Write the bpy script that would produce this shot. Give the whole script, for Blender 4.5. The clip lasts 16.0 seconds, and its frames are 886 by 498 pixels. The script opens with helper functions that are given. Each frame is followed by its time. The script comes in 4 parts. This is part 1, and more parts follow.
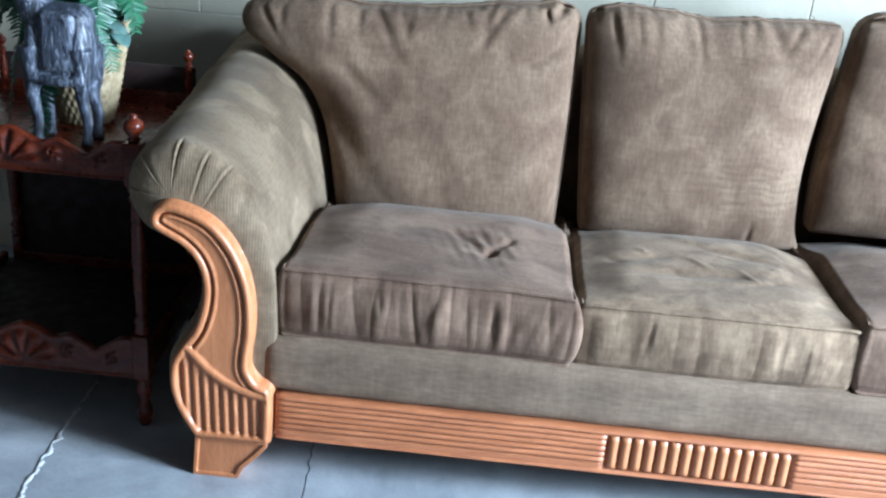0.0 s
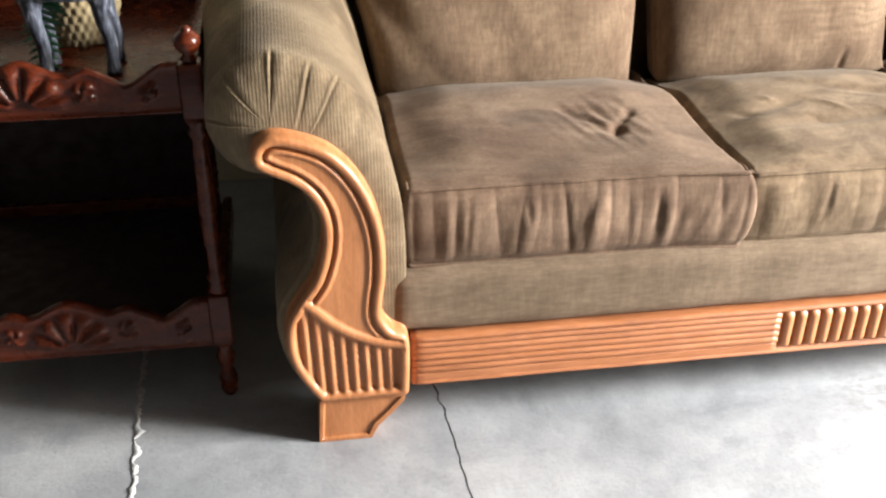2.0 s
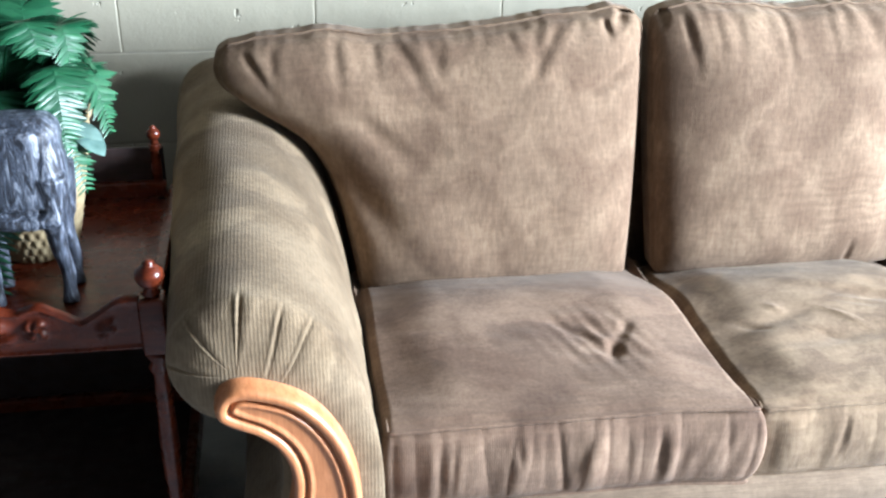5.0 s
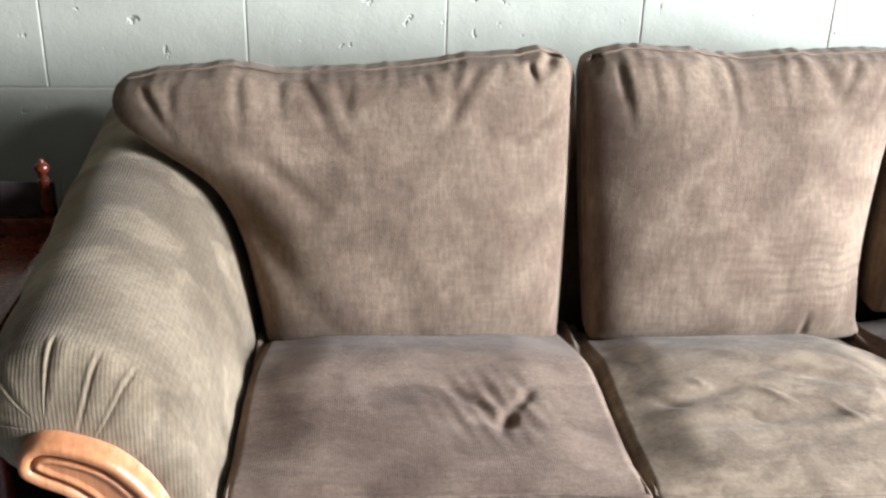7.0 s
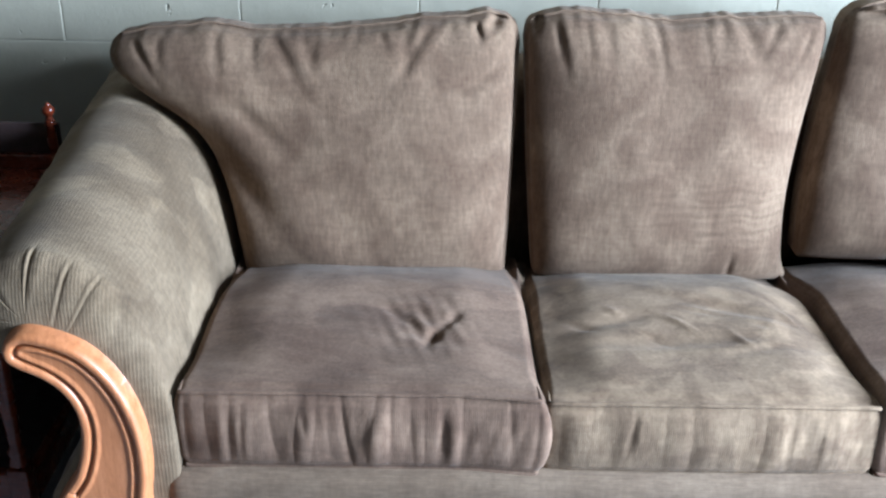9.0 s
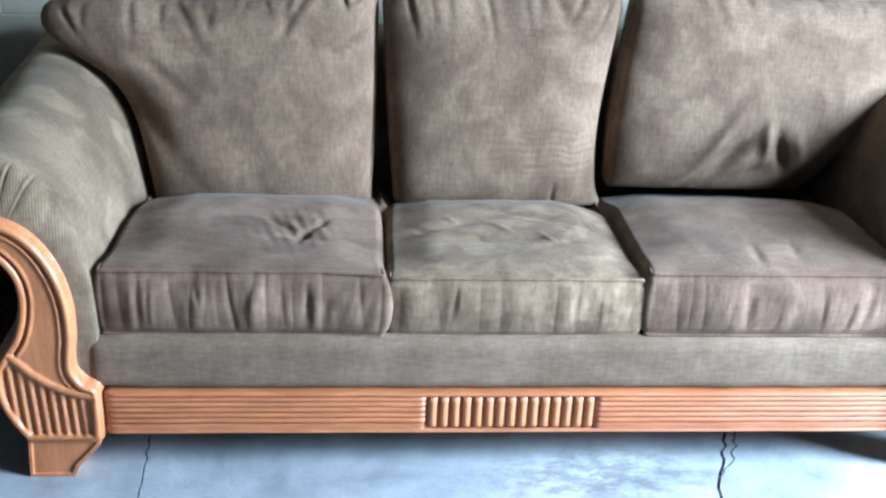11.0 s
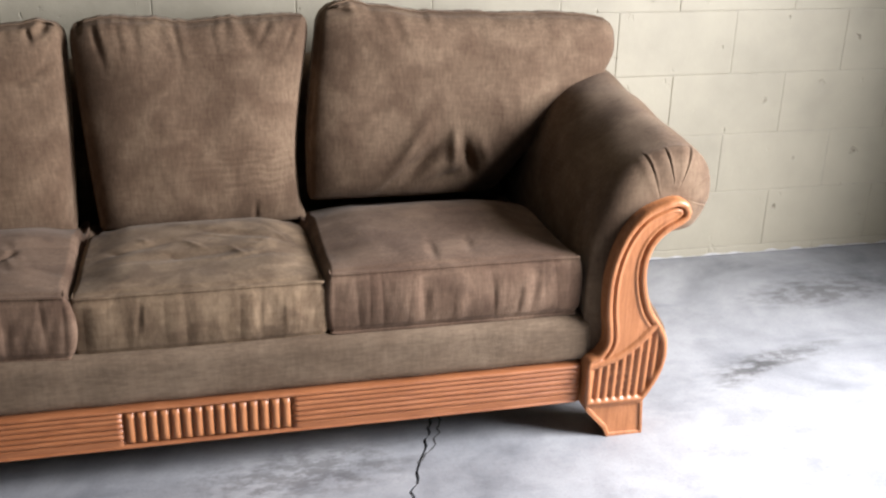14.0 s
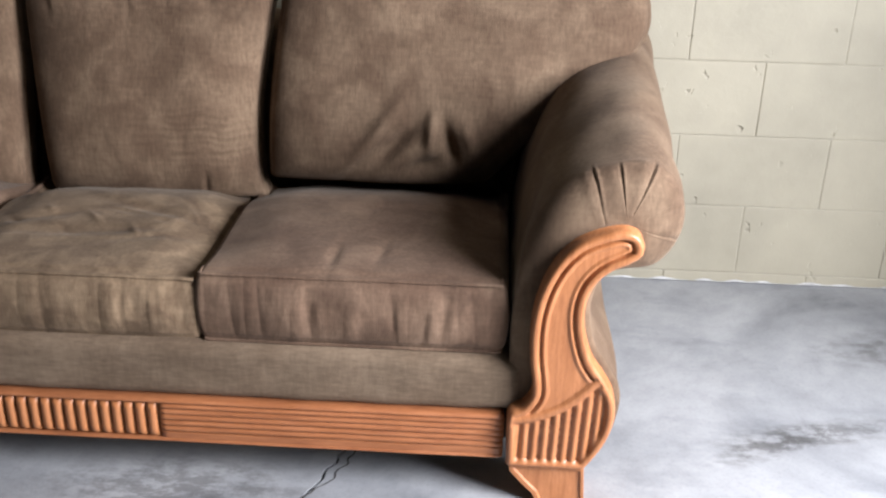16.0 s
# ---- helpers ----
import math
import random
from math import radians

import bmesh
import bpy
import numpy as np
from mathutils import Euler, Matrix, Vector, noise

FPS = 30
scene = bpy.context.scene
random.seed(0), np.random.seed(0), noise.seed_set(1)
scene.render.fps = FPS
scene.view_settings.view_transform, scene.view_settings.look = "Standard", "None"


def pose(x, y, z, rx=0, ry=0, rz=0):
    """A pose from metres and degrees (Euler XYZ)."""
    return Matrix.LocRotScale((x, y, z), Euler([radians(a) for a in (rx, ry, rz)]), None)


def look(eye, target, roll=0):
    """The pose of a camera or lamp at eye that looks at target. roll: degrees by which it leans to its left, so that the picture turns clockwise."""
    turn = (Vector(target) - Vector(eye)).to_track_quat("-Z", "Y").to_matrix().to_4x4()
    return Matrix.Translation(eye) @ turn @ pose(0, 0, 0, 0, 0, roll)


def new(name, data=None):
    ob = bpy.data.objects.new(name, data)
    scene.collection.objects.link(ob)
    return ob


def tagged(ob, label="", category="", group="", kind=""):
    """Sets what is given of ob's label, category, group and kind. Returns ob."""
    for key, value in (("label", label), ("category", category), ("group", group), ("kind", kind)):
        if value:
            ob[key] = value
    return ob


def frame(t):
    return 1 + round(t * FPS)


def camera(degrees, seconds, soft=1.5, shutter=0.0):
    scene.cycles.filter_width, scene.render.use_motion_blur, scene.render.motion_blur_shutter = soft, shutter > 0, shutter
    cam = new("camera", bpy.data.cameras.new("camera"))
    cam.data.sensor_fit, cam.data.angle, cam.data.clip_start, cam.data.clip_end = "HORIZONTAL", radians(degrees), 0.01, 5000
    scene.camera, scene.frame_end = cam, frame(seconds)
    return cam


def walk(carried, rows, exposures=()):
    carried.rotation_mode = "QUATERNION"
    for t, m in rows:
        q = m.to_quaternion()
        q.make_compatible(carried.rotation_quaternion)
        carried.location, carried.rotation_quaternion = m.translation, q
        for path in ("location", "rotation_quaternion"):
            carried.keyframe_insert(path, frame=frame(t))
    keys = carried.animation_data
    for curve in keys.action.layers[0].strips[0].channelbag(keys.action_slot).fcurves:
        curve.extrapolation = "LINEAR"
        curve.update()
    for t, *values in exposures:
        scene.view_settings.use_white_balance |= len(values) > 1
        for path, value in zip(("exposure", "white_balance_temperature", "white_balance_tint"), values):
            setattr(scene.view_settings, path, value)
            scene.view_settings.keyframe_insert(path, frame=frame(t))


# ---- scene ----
cam = camera(46.1, 16.0, soft=2.4)
PATH = [
    (0, (0.4, -1.768, 1.275), (0.306, 0.079, 0.512), 4.5),
    (0.5, (0.183, -1.731, 1.254), (0.251, 0.112, 0.48), 4.6),
    (1, (0.018, -1.696, 1.242), (0.234, 0.089, 0.366), 2.8),
    (1.5, (-0.088, -1.548, 1.215), (0.107, 0.203, 0.268), 0.2),
    (2, (-0.163, -1.406, 1.224), (0.097, 0.288, 0.192), 0.4),
    (2.5, (-0.235, -1.306, 1.261), (0.116, 0.336, 0.174), 2.3),
    (3, (-0.297, -1.231, 1.306), (0.1, 0.349, 0.146), 2.1),
    (3.5, (-0.325, -1.192, 1.314), (0.148, 0.377, 0.168), 2.6),
    (4, (-0.293, -1.166, 1.337), (0.082, 0.497, 0.291), 2.5),
    (4.5, (-0.204, -1.167, 1.364), (0.093, 0.555, 0.39), 2.1),
    (5, (-0.124, -1.174, 1.378), (0.167, 0.583, 0.469), 1.2),
    (7.3, (0.221, -1.07, 1.309), (0.366, 0.756, 0.504), 1.6),
    (7.5, (0.25, -1.061, 1.314), (0.393, 0.758, 0.495), 1.4),
    (8, (0.382, -1.114, 1.333), (0.442, 0.696, 0.486), 1.2),
    (8.5, (0.403, -1.191, 1.362), (0.424, 0.597, 0.466), 1.7),
    (9, (0.394, -1.319, 1.369), (0.414, 0.48, 0.494), 1.2),
    (9.2, (0.384, -1.387, 1.377), (0.425, 0.399, 0.476), 1.5),
    (11.3, (0.545, -1.886, 1.365), (0.726, -0.063, 0.561), 2.5),
    (11.5, (0.529, -1.907, 1.373), (0.752, -0.084, 0.581), 2.7),
    (12, (0.427, -1.987, 1.369), (0.857, -0.193, 0.596), 3.7),
    (12.5, (0.435, -2.068, 1.36), (0.965, -0.271, 0.66), 3.0),
    (13, (0.556, -2.08, 1.37), (1.113, -0.284, 0.688), 2.2),
    (13.5, (0.724, -2.109, 1.359), (1.196, -0.285, 0.687), 2.1),
    (14, (0.861, -2.027, 1.36), (1.302, -0.226, 0.61), 1.3),
    (14.5, (1.014, -1.865, 1.359), (1.426, -0.076, 0.568), 2.8),
    (15, (1.192, -1.78, 1.367), (1.518, 0.012, 0.541), 0.9),
    (15.5, (1.444, -1.74, 1.373), (1.516, 0.085, 0.558), 2.1),
    (16, (1.663, -1.677, 1.339), (1.568, 0.129, 0.485), 1.1),
]
EXPOSURES = [(0.0, 1.22, 4900, 5), (0.8, 1.42, 5400, 8), (1.5, 1.52, 6800, 14), (3.5, 1.66, 6800, 13), (4.0, 1.70, 5650, 10), (4.5, 1.90, 5350, 9), (5.0, 1.97, 5450, 9),
             (7.5, 1.45, 5400, 11), (9.0, 1.25, 4950, 8), (11.5, 1.18, 4750, 3), (12.5, 0.53, 5600, 14), (14.5, 0.03, 6500, 20), (16.0, -0.08, 6300, 19)]
walk(cam, [(t, look(eye, target, roll)) for t, eye, target, roll in PATH], EXPOSURES)

# ---- world and light ----
world = bpy.data.worlds.new("world")
scene.world = world
world.use_nodes = True
wn = world.node_tree.nodes
sky = wn.new("ShaderNodeTexSky")
sky.sky_type, sky.sun_disc = "NISHITA", False
sky.sun_elevation, sky.sun_rotation = radians(17), radians(110)
wn["Background"].inputs["Strength"].default_value = 0.05
world.node_tree.links.new(sky.outputs["Color"], wn["Background"].inputs["Color"])

sun = new("sun", bpy.data.lights.new("sun", "SUN"))
sun.data.energy, sun.data.angle, sun.data.color = 0.35, radians(14), (1.0, 0.96, 0.90)
sun.matrix_world = look((9.2, -3.4, 3.0), (0, 0, 0))

# daylight of the open garage door in the side wall
door_light = new("door_light", bpy.data.lights.new("door_light", "AREA"))
door_light.data.shape, door_light.data.size, door_light.data.size_y = "RECTANGLE", 1.0, 1.2
door_light.data.energy, door_light.data.color = 235.0, (0.94, 0.98, 1.0)
door_light.matrix_world = look((3.50, -0.92, 1.42), (0.8, -0.45, 0.20))


# ---- small tools ----
def sm(a, b, x):
    t = np.clip((x - a) / (b - a), 0, 1)
    return t * t * (3 - 2 * t)


def wob(seed, n, lo, hi):
    """A smooth random function of one variable: n sines with periods between lo and hi metres."""
    r = np.random.RandomState(seed)
    k, p, a = 2 * np.pi / r.uniform(lo, hi, n), r.uniform(0, 6.28, n), r.uniform(0.5, 1, n)
    return lambda x: sum(a[i] * np.sin(k[i] * x + p[i]) for i in range(n)) / n ** 0.5


def wob2(seed, n, lo, hi):
    r = np.random.RandomState(seed)
    k, p, d, a = 2 * np.pi / r.uniform(lo, hi, n), r.uniform(0, 6.28, n), r.uniform(0, 6.28, n), r.uniform(0.5, 1, n)
    return lambda x, y: sum(a[i] * np.sin(k[i] * (np.cos(d[i]) * x + np.sin(d[i]) * y) + p[i]) for i in range(n)) / n ** 0.5


def spline(points, n):
    """n places along a smooth curve through the points (Catmull-Rom)."""
    p = np.array(points, float)
    q = np.vstack([2 * p[0] - p[1], p, 2 * p[-1] - p[-2]])
    t = np.linspace(0, len(p) - 1 - 1e-9, n)
    i = t.astype(int)
    f = (t - i)[:, None]
    a, b, c, d = q[i], q[i + 1], q[i + 2], q[i + 3]
    return 0.5 * (2 * b + (c - a) * f + (2 * a - 5 * b + 4 * c - d) * f ** 2 + (3 * b - a - 3 * c + d) * f ** 3)


def mesh_of(name, verts, faces, smooth=True):
    me = bpy.data.meshes.new(name)
    me.from_pydata([tuple(map(float, v)) for v in verts], [], [tuple(map(int, f)) for f in faces])
    me.update()
    if smooth:
        me.polygons.foreach_set("use_smooth", [True] * len(me.polygons))
    return me


def part(name, data, material, parent=None, label="", smooth=True):
    """One mesh object, from a bmesh, a mesh or (verts, faces), under a thing or a part."""
    if isinstance(data, tuple):
        data = mesh_of(name, data[0], data[1], smooth)
    elif isinstance(data, bmesh.types.BMesh):
        bm, data = data, bpy.data.meshes.new(name)
        bmesh.ops.recalc_face_normals(bm, faces=bm.faces)
        bm.to_mesh(data)
        bm.free()
        data.polygons.foreach_set("use_smooth", [smooth] * len(data.polygons))
    if material and not data.materials:
        data.materials.append(material)
    ob = new(name, data)
    if parent:
        ob.parent = parent
        ob.matrix_parent_inverse = parent.matrix_basis.inverted()
    if label:
        ob["label"] = label
    return ob


def thing(name, x, y, z, label, category, group="", kind=""):
    ob = new(name)
    ob.matrix_basis = pose(x, y, z)
    ob.empty_display_size = 0.1
    return tagged(ob, label, category, group, kind)


def lattice(nx, ny, nz):
    """The surface of a box as a grid: unit places from -1 to 1, and faces."""
    ids, verts, faces = {}, [], []

    def vid(i, j, k):
        if (i, j, k) not in ids:
            ids[(i, j, k)] = len(verts)
            verts.append((2 * i / nx - 1, 2 * j / ny - 1, 2 * k / nz - 1))
        return ids[(i, j, k)]

    for i in range(nx):
        for j in range(ny):
            faces.append((vid(i, j, 0), vid(i, j + 1, 0), vid(i + 1, j + 1, 0), vid(i + 1, j, 0)))
            faces.append((vid(i, j, nz), vid(i + 1, j, nz), vid(i + 1, j + 1, nz), vid(i, j + 1, nz)))
    for i in range(nx):
        for k in range(nz):
            faces.append((vid(i, 0, k), vid(i + 1, 0, k), vid(i + 1, 0, k + 1), vid(i, 0, k + 1)))
            faces.append((vid(i, ny, k), vid(i, ny, k + 1), vid(i + 1, ny, k + 1), vid(i + 1, ny, k)))
    for j in range(ny):
        for k in range(nz):
            faces.append((vid(0, j, k), vid(0, j, k + 1), vid(0, j + 1, k + 1), vid(0, j + 1, k)))
            faces.append((vid(nx, j, k), vid(nx, j + 1, k), vid(nx, j + 1, k + 1), vid(nx, j, k + 1)))
    return np.array(verts), faces


def rounded(u, half, r):
    half = np.array(half, float)
    p = u * half
    q = np.clip(p, -(half - r), half - r)
    d = p - q
    n = np.linalg.norm(d, axis=1, keepdims=True)
    return q + np.where(n > 1e-9, d / np.maximum(n, 1e-9) * np.minimum(n, r), 0)


def box(x0, x1, y0, y1, z0, z1, r=0.004, seg=2):
    bm = bmesh.new()
    m = Matrix.Translation(((x0 + x1) / 2, (y0 + y1) / 2, (z0 + z1) / 2)) @ Matrix.Diagonal((x1 - x0, y1 - y0, z1 - z0, 1))
    bmesh.ops.create_cube(bm, size=1, matrix=m)
    if r:
        bmesh.ops.bevel(bm, geom=bm.edges[:], offset=r, segments=seg, profile=0.6, affect="EDGES", clamp_overlap=True)
    return bm


def tube(path, radius, n=8, closed=False):
    """A tube along a path; radius may be one number or one for each place."""
    p = np.array(path, float)
    m = len(p)
    rad = np.broadcast_to(np.array(radius, float), (m,))
    tan = np.roll(p, -1, 0) - np.roll(p, 1, 0) if closed else np.gradient(p, axis=0)
    tan /= np.maximum(np.linalg.norm(tan, axis=1, keepdims=True), 1e-9)
    ref = np.array((0.0, 0.0, 1.0)) if abs(tan[:, 2]).mean() < 0.8 else np.array((0.0, 1.0, 0.0))
    a = np.cross(tan, ref)
    a /= np.maximum(np.linalg.norm(a, axis=1, keepdims=True), 1e-9)
    b = np.cross(tan, a)
    ang = np.linspace(0, 2 * np.pi, n, endpoint=False)
    v = (p[:, None] + rad[:, None, None] * (np.cos(ang)[None, :, None] * a[:, None] + np.sin(ang)[None, :, None] * b[:, None])).reshape(-1, 3)
    f = []
    for i in range(m if closed else m - 1):
        for j in range(n):
            i2, j2 = (i + 1) % m, (j + 1) % n
            f.append((i * n + j, i2 * n + j, i2 * n + j2, i * n + j2))
    if not closed:
        f += [tuple(range(n)), tuple(range((m - 1) * n, m * n))[::-1]]
    return v, f


def lathe(profile, x, y, n=20):
    """A turned piece: profile of (radius, height), round the upright axis at x, y."""
    v, f = [], []
    for r, z in profile:
        for j in range(n):
            a = 2 * math.pi * j / n
            v.append((x + r * math.cos(a), y + r * math.sin(a), z))
    for i in range(len(profile) - 1):
        for j in range(n):
            f.append((i * n + j, i * n + (j + 1) % n, (i + 1) * n + (j + 1) % n, (i + 1) * n + j))
    f += [tuple(range(n))[::-1], tuple(range((len(profile) - 1) * n, len(profile) * n))]
    return v, f


# ---- materials ----
class Mat:
    def __init__(self, name, fixed=False):
        self.fixed = fixed
        self.m = bpy.data.materials.new(name)
        self.m.use_nodes = True
        self.t = self.m.node_tree
        self.b = self.t.nodes["Principled BSDF"]

    def node(self, kind, **inputs):
        n = self.t.nodes.new(kind)
        for k, v in inputs.items():
            n.inputs[k.replace("_", " ")].default_value = v
        return n

    def link(self, a, b):
        self.t.links.new(a, b)

    def coords(self, scale=(1, 1, 1)):
        c = self.t.nodes.new("ShaderNodeNewGeometry" if self.fixed else "ShaderNodeTexCoord")
        m = self.node("ShaderNodeMapping")
        m.inputs["Scale"].default_value = scale
        self.link(c.outputs["Position" if self.fixed else "Object"], m.inputs["Vector"])
        return m.outputs["Vector"]

    def noise(self, scale, detail=4, rough=0.55, stretch=(1, 1, 1), distortion=0.0):
        n = self.node("ShaderNodeTexNoise", Scale=scale, Detail=detail, Roughness=rough, Distortion=distortion)
        self.link(self.coords(stretch), n.inputs["Vector"])
        return n.outputs["Fac"]

    def ramp(self, fac, stops):
        r = self.t.nodes.new("ShaderNodeValToRGB")
        while len(r.color_ramp.elements) < len(stops):
            r.color_ramp.elements.new(0.5)
        for e, (p, c) in zip(r.color_ramp.elements, stops):
            e.position, e.color = p, (*c, 1) if len(c) == 3 else c
        self.link(fac, r.inputs["Fac"])
        return r.outputs["Color"]

    def mix(self, fac, a, b, mode="MIX"):
        n = self.t.nodes.new("ShaderNodeMix")
        n.data_type, n.blend_type = "RGBA", mode
        for sock, v in ((n.inputs[0], fac), (n.inputs[6], a), (n.inputs[7], b)):
            if hasattr(v, "links"):
                self.link(v, sock)
            else:
                sock.default_value = v if isinstance(v, float) else (*v, 1)
        return n.outputs[2]

    def bump(self, height, strength, distance, before=None):
        n = self.node("ShaderNodeBump", Strength=strength, Distance=distance)
        self.link(height, n.inputs["Height"])
        if before:
            self.link(before, n.inputs["Normal"])
        return n.outputs["Normal"]

    def set(self, **kw):
        for k, v in kw.items():
            s = self.b.inputs[k.replace("_", " ")]
            if hasattr(v, "links"):
                self.link(v, s)
            else:
                s.default_value = v
        return self.m


def wave(mat, axis, scale, distortion=1.0):
    w = mat.node("ShaderNodeTexWave", Scale=scale, Distortion=distortion, Detail=1.0)
    w.wave_type, w.bands_direction = "BANDS", axis
    mat.link(mat.coords(), w.inputs["Vector"])
    return w.outputs["Fac"]


def fabric(name, dark, light, axis="X", patch=9.0, patch_stops=(0.38, 0.66), brushed=0.0, nap=6.0, rib=92.0, rib_depth=1.0):
    """Ribbed chenille whose pile is brushed lighter in soft patches; brushed: how far strokes of a palm show in the pile."""
    m = Mat(name)
    big = m.noise(patch, 3, 0.5, distortion=0.6)
    fine = m.noise(140, 2, 0.6, (1, 1, 0.25) if axis == "X" else (0.25, 1, 1))
    speck = m.noise(420, 2, 0.6)
    ribs = wave(m, axis, rib, 1.2)
    col = m.ramp(big, [(patch_stops[0], dark), (patch_stops[1], light)])
    # strokes: cells with wavering edges, the pile of each laid its own way
    warp = m.node("ShaderNodeTexNoise", Scale=5.0, Detail=3.0, Roughness=0.6)
    m.link(m.coords(), warp.inputs["Vector"])
    push = m.node("ShaderNodeVectorMath")
    push.operation = "MULTIPLY_ADD"
    m.link(warp.outputs["Color"], push.inputs[0])
    push.inputs[1].default_value = (0.16, 0.16, 0.16)
    m.link(m.coords(), push.inputs[2])
    cell = m.node("ShaderNodeTexVoronoi", Scale=nap)
    cell.feature = "SMOOTH_F1"
    cell.inputs["Smoothness"].default_value = 0.22
    m.link(push.outputs["Vector"], cell.inputs["Vector"])
    if brushed:
        col = m.mix(brushed, col, m.ramp(cell.outputs["Color"], [(0.25, (0.62, 0.60, 0.58)), (0.5, (0.98, 0.98, 0.98)), (0.75, (1.45, 1.46, 1.44))]), "MULTIPLY")
    col = m.mix(0.6, col, m.ramp(fine, [(0.3, (0.70, 0.68, 0.66)), (0.7, (1.16, 1.15, 1.13))]), "MULTIPLY")
    cross = m.noise(120, 2, 0.6, (0.2, 1, 1) if axis == "X" else (1, 1, 0.2))
    col = m.mix(0.38, col, m.ramp(cross, [(0.32, (0.74, 0.72, 0.70)), (0.68, (1.14, 1.13, 1.12))]), "MULTIPLY")
    col = m.mix(min(1.0, 0.09 * rib_depth), col, m.ramp(ribs, [(0.15, (0.62, 0.6, 0.58)), (0.6, (1.1, 1.1, 1.1))]), "MULTIPLY")
    n = m.bump(ribs, min(1.0, 0.2 * rib_depth), 0.0008)
    n = m.bump(speck, 0.4, 0.0012, n)
    n = m.bump(fine, 0.3, 0.0012, n)
    n = m.bump(m.noise(24, 3), 0.25, 0.004, n)
    return m.set(Base_Color=col, Roughness=0.92, Normal=n, Sheen_Weight=0.10, Sheen_Roughness=0.45, Sheen_Tint=(0.9, 0.82, 0.7, 1), Specular_IOR_Level=0.15)


FAB_BACK = fabric("chenille_brown", (0.128, 0.084, 0.054), (0.198, 0.138, 0.090), brushed=0.18, nap=5.0)
FAB_SEAT = fabric("chenille_seat", (0.112, 0.070, 0.047), (0.182, 0.122, 0.083), patch=7.0, brushed=0.34, nap=9.0)
FAB_OLIVE = fabric("chenille_olive", (0.142, 0.097, 0.061), (0.240, 0.173, 0.110), patch=13.0, brushed=0.45, nap=11.0)
FAB_ARM = fabric("chenille_arm", (0.118, 0.086, 0.053), (0.190, 0.144, 0.092), patch=6.0, patch_stops=(0.36, 0.64), brushed=0.55, nap=8.0, rib=60.0, rib_depth=1.5)
FAB_RAIL = fabric("chenille_apron", (0.142, 0.102, 0.068), (0.192, 0.142, 0.097), axis="Z", patch=6.0)


def wood(name, dark, mid, light, rough, stretch=(1, 6, 12), scale=9.0, coat=0.25, gloss=0.5):
    m = Mat(name)
    grain = m.noise(scale, 6, 0.65, stretch, 0.6)
    pores = m.noise(scale * 9, 2, 0.6, stretch)
    tone = m.noise(3.0, 2)
    col = m.ramp(grain, [(0.25, dark), (0.5, mid), (0.75, light)])
    col = m.mix(0.45, col, m.ramp(pores, [(0.3, (0.65, 0.6, 0.55)), (0.55, (1.05, 1.05, 1.05))]), "MULTIPLY")
    col = m.mix(0.5, col, m.ramp(tone, [(0.3, (0.8, 0.76, 0.72)), (0.7, (1.12, 1.12, 1.1))]), "MULTIPLY")
    r = m.ramp(m.noise(30, 3), [(0.3, (rough * 0.8,) * 3), (0.7, (rough * 1.35,) * 3)])
    n = m.bump(pores, 0.08, 0.0008)
    return m.set(Base_Color=col, Roughness=r, Normal=n, Coat_Weight=coat, Coat_Roughness=0.25, Specular_IOR_Level=gloss)


OAK = wood("honey_oak", (0.235, 0.080, 0.030), (0.35, 0.130, 0.050), (0.46, 0.185, 0.078), 0.45, coat=0.1)
OAK_UP = wood("honey_oak_upright", (0.29, 0.105, 0.036), (0.41, 0.162, 0.060), (0.52, 0.222, 0.093), 0.42, (12, 6, 1.2), coat=0.12)
CHERRY = wood("dark_cherry", (0.034, 0.006, 0.002), (0.078, 0.014, 0.005), (0.150, 0.031, 0.011), 0.26, (1.5, 6, 8), coat=0.0, gloss=0.32)

# cherry taken near black: the shade inside the table is in the colour
SHADED_CHERRY = wood("shaded_cherry", (0.010, 0.004, 0.003), (0.018, 0.007, 0.005), (0.030, 0.011, 0.007), 0.75, (1.5, 8, 8), coat=0.0)

cm = Mat("concrete")
c1 = cm.noise(1.6, 6, 0.62, distortion=0.5)
c2 = cm.noise(11.0, 6, 0.65)
c3 = cm.noise(120.0, 4, 0.7)
ccol = cm.ramp(c1, [(0.30, (0.140, 0.149, 0.157)), (0.44, (0.268, 0.279, 0.287)), (0.58, (0.355, 0.366, 0.370)), (0.75, (0.425, 0.437, 0.441))])
ccol = cm.mix(0.75, ccol, cm.ramp(c2, [(0.32, (0.80, 0.80, 0.81)), (0.5, (0.98, 0.98, 0.98)), (0.7, (1.10, 1.10, 1.09))]), "MULTIPLY")
ccol = cm.mix(0.5, ccol, cm.ramp(c3, [(0.28, (0.7, 0.7, 0.7)), (0.5, (1.0, 1.0, 1.0))]), "MULTIPLY")
smear = cm.noise(2.6, 5, 0.6, (1.0, 3.0, 1.0), 0.2)
ccol = cm.mix(0.85, ccol, cm.ramp(smear, [(0.54, (1.0, 1.0, 1.0)), (0.70, (0.74, 0.75, 0.77)), (0.85, (0.55, 0.56, 0.58))]), "MULTIPLY")
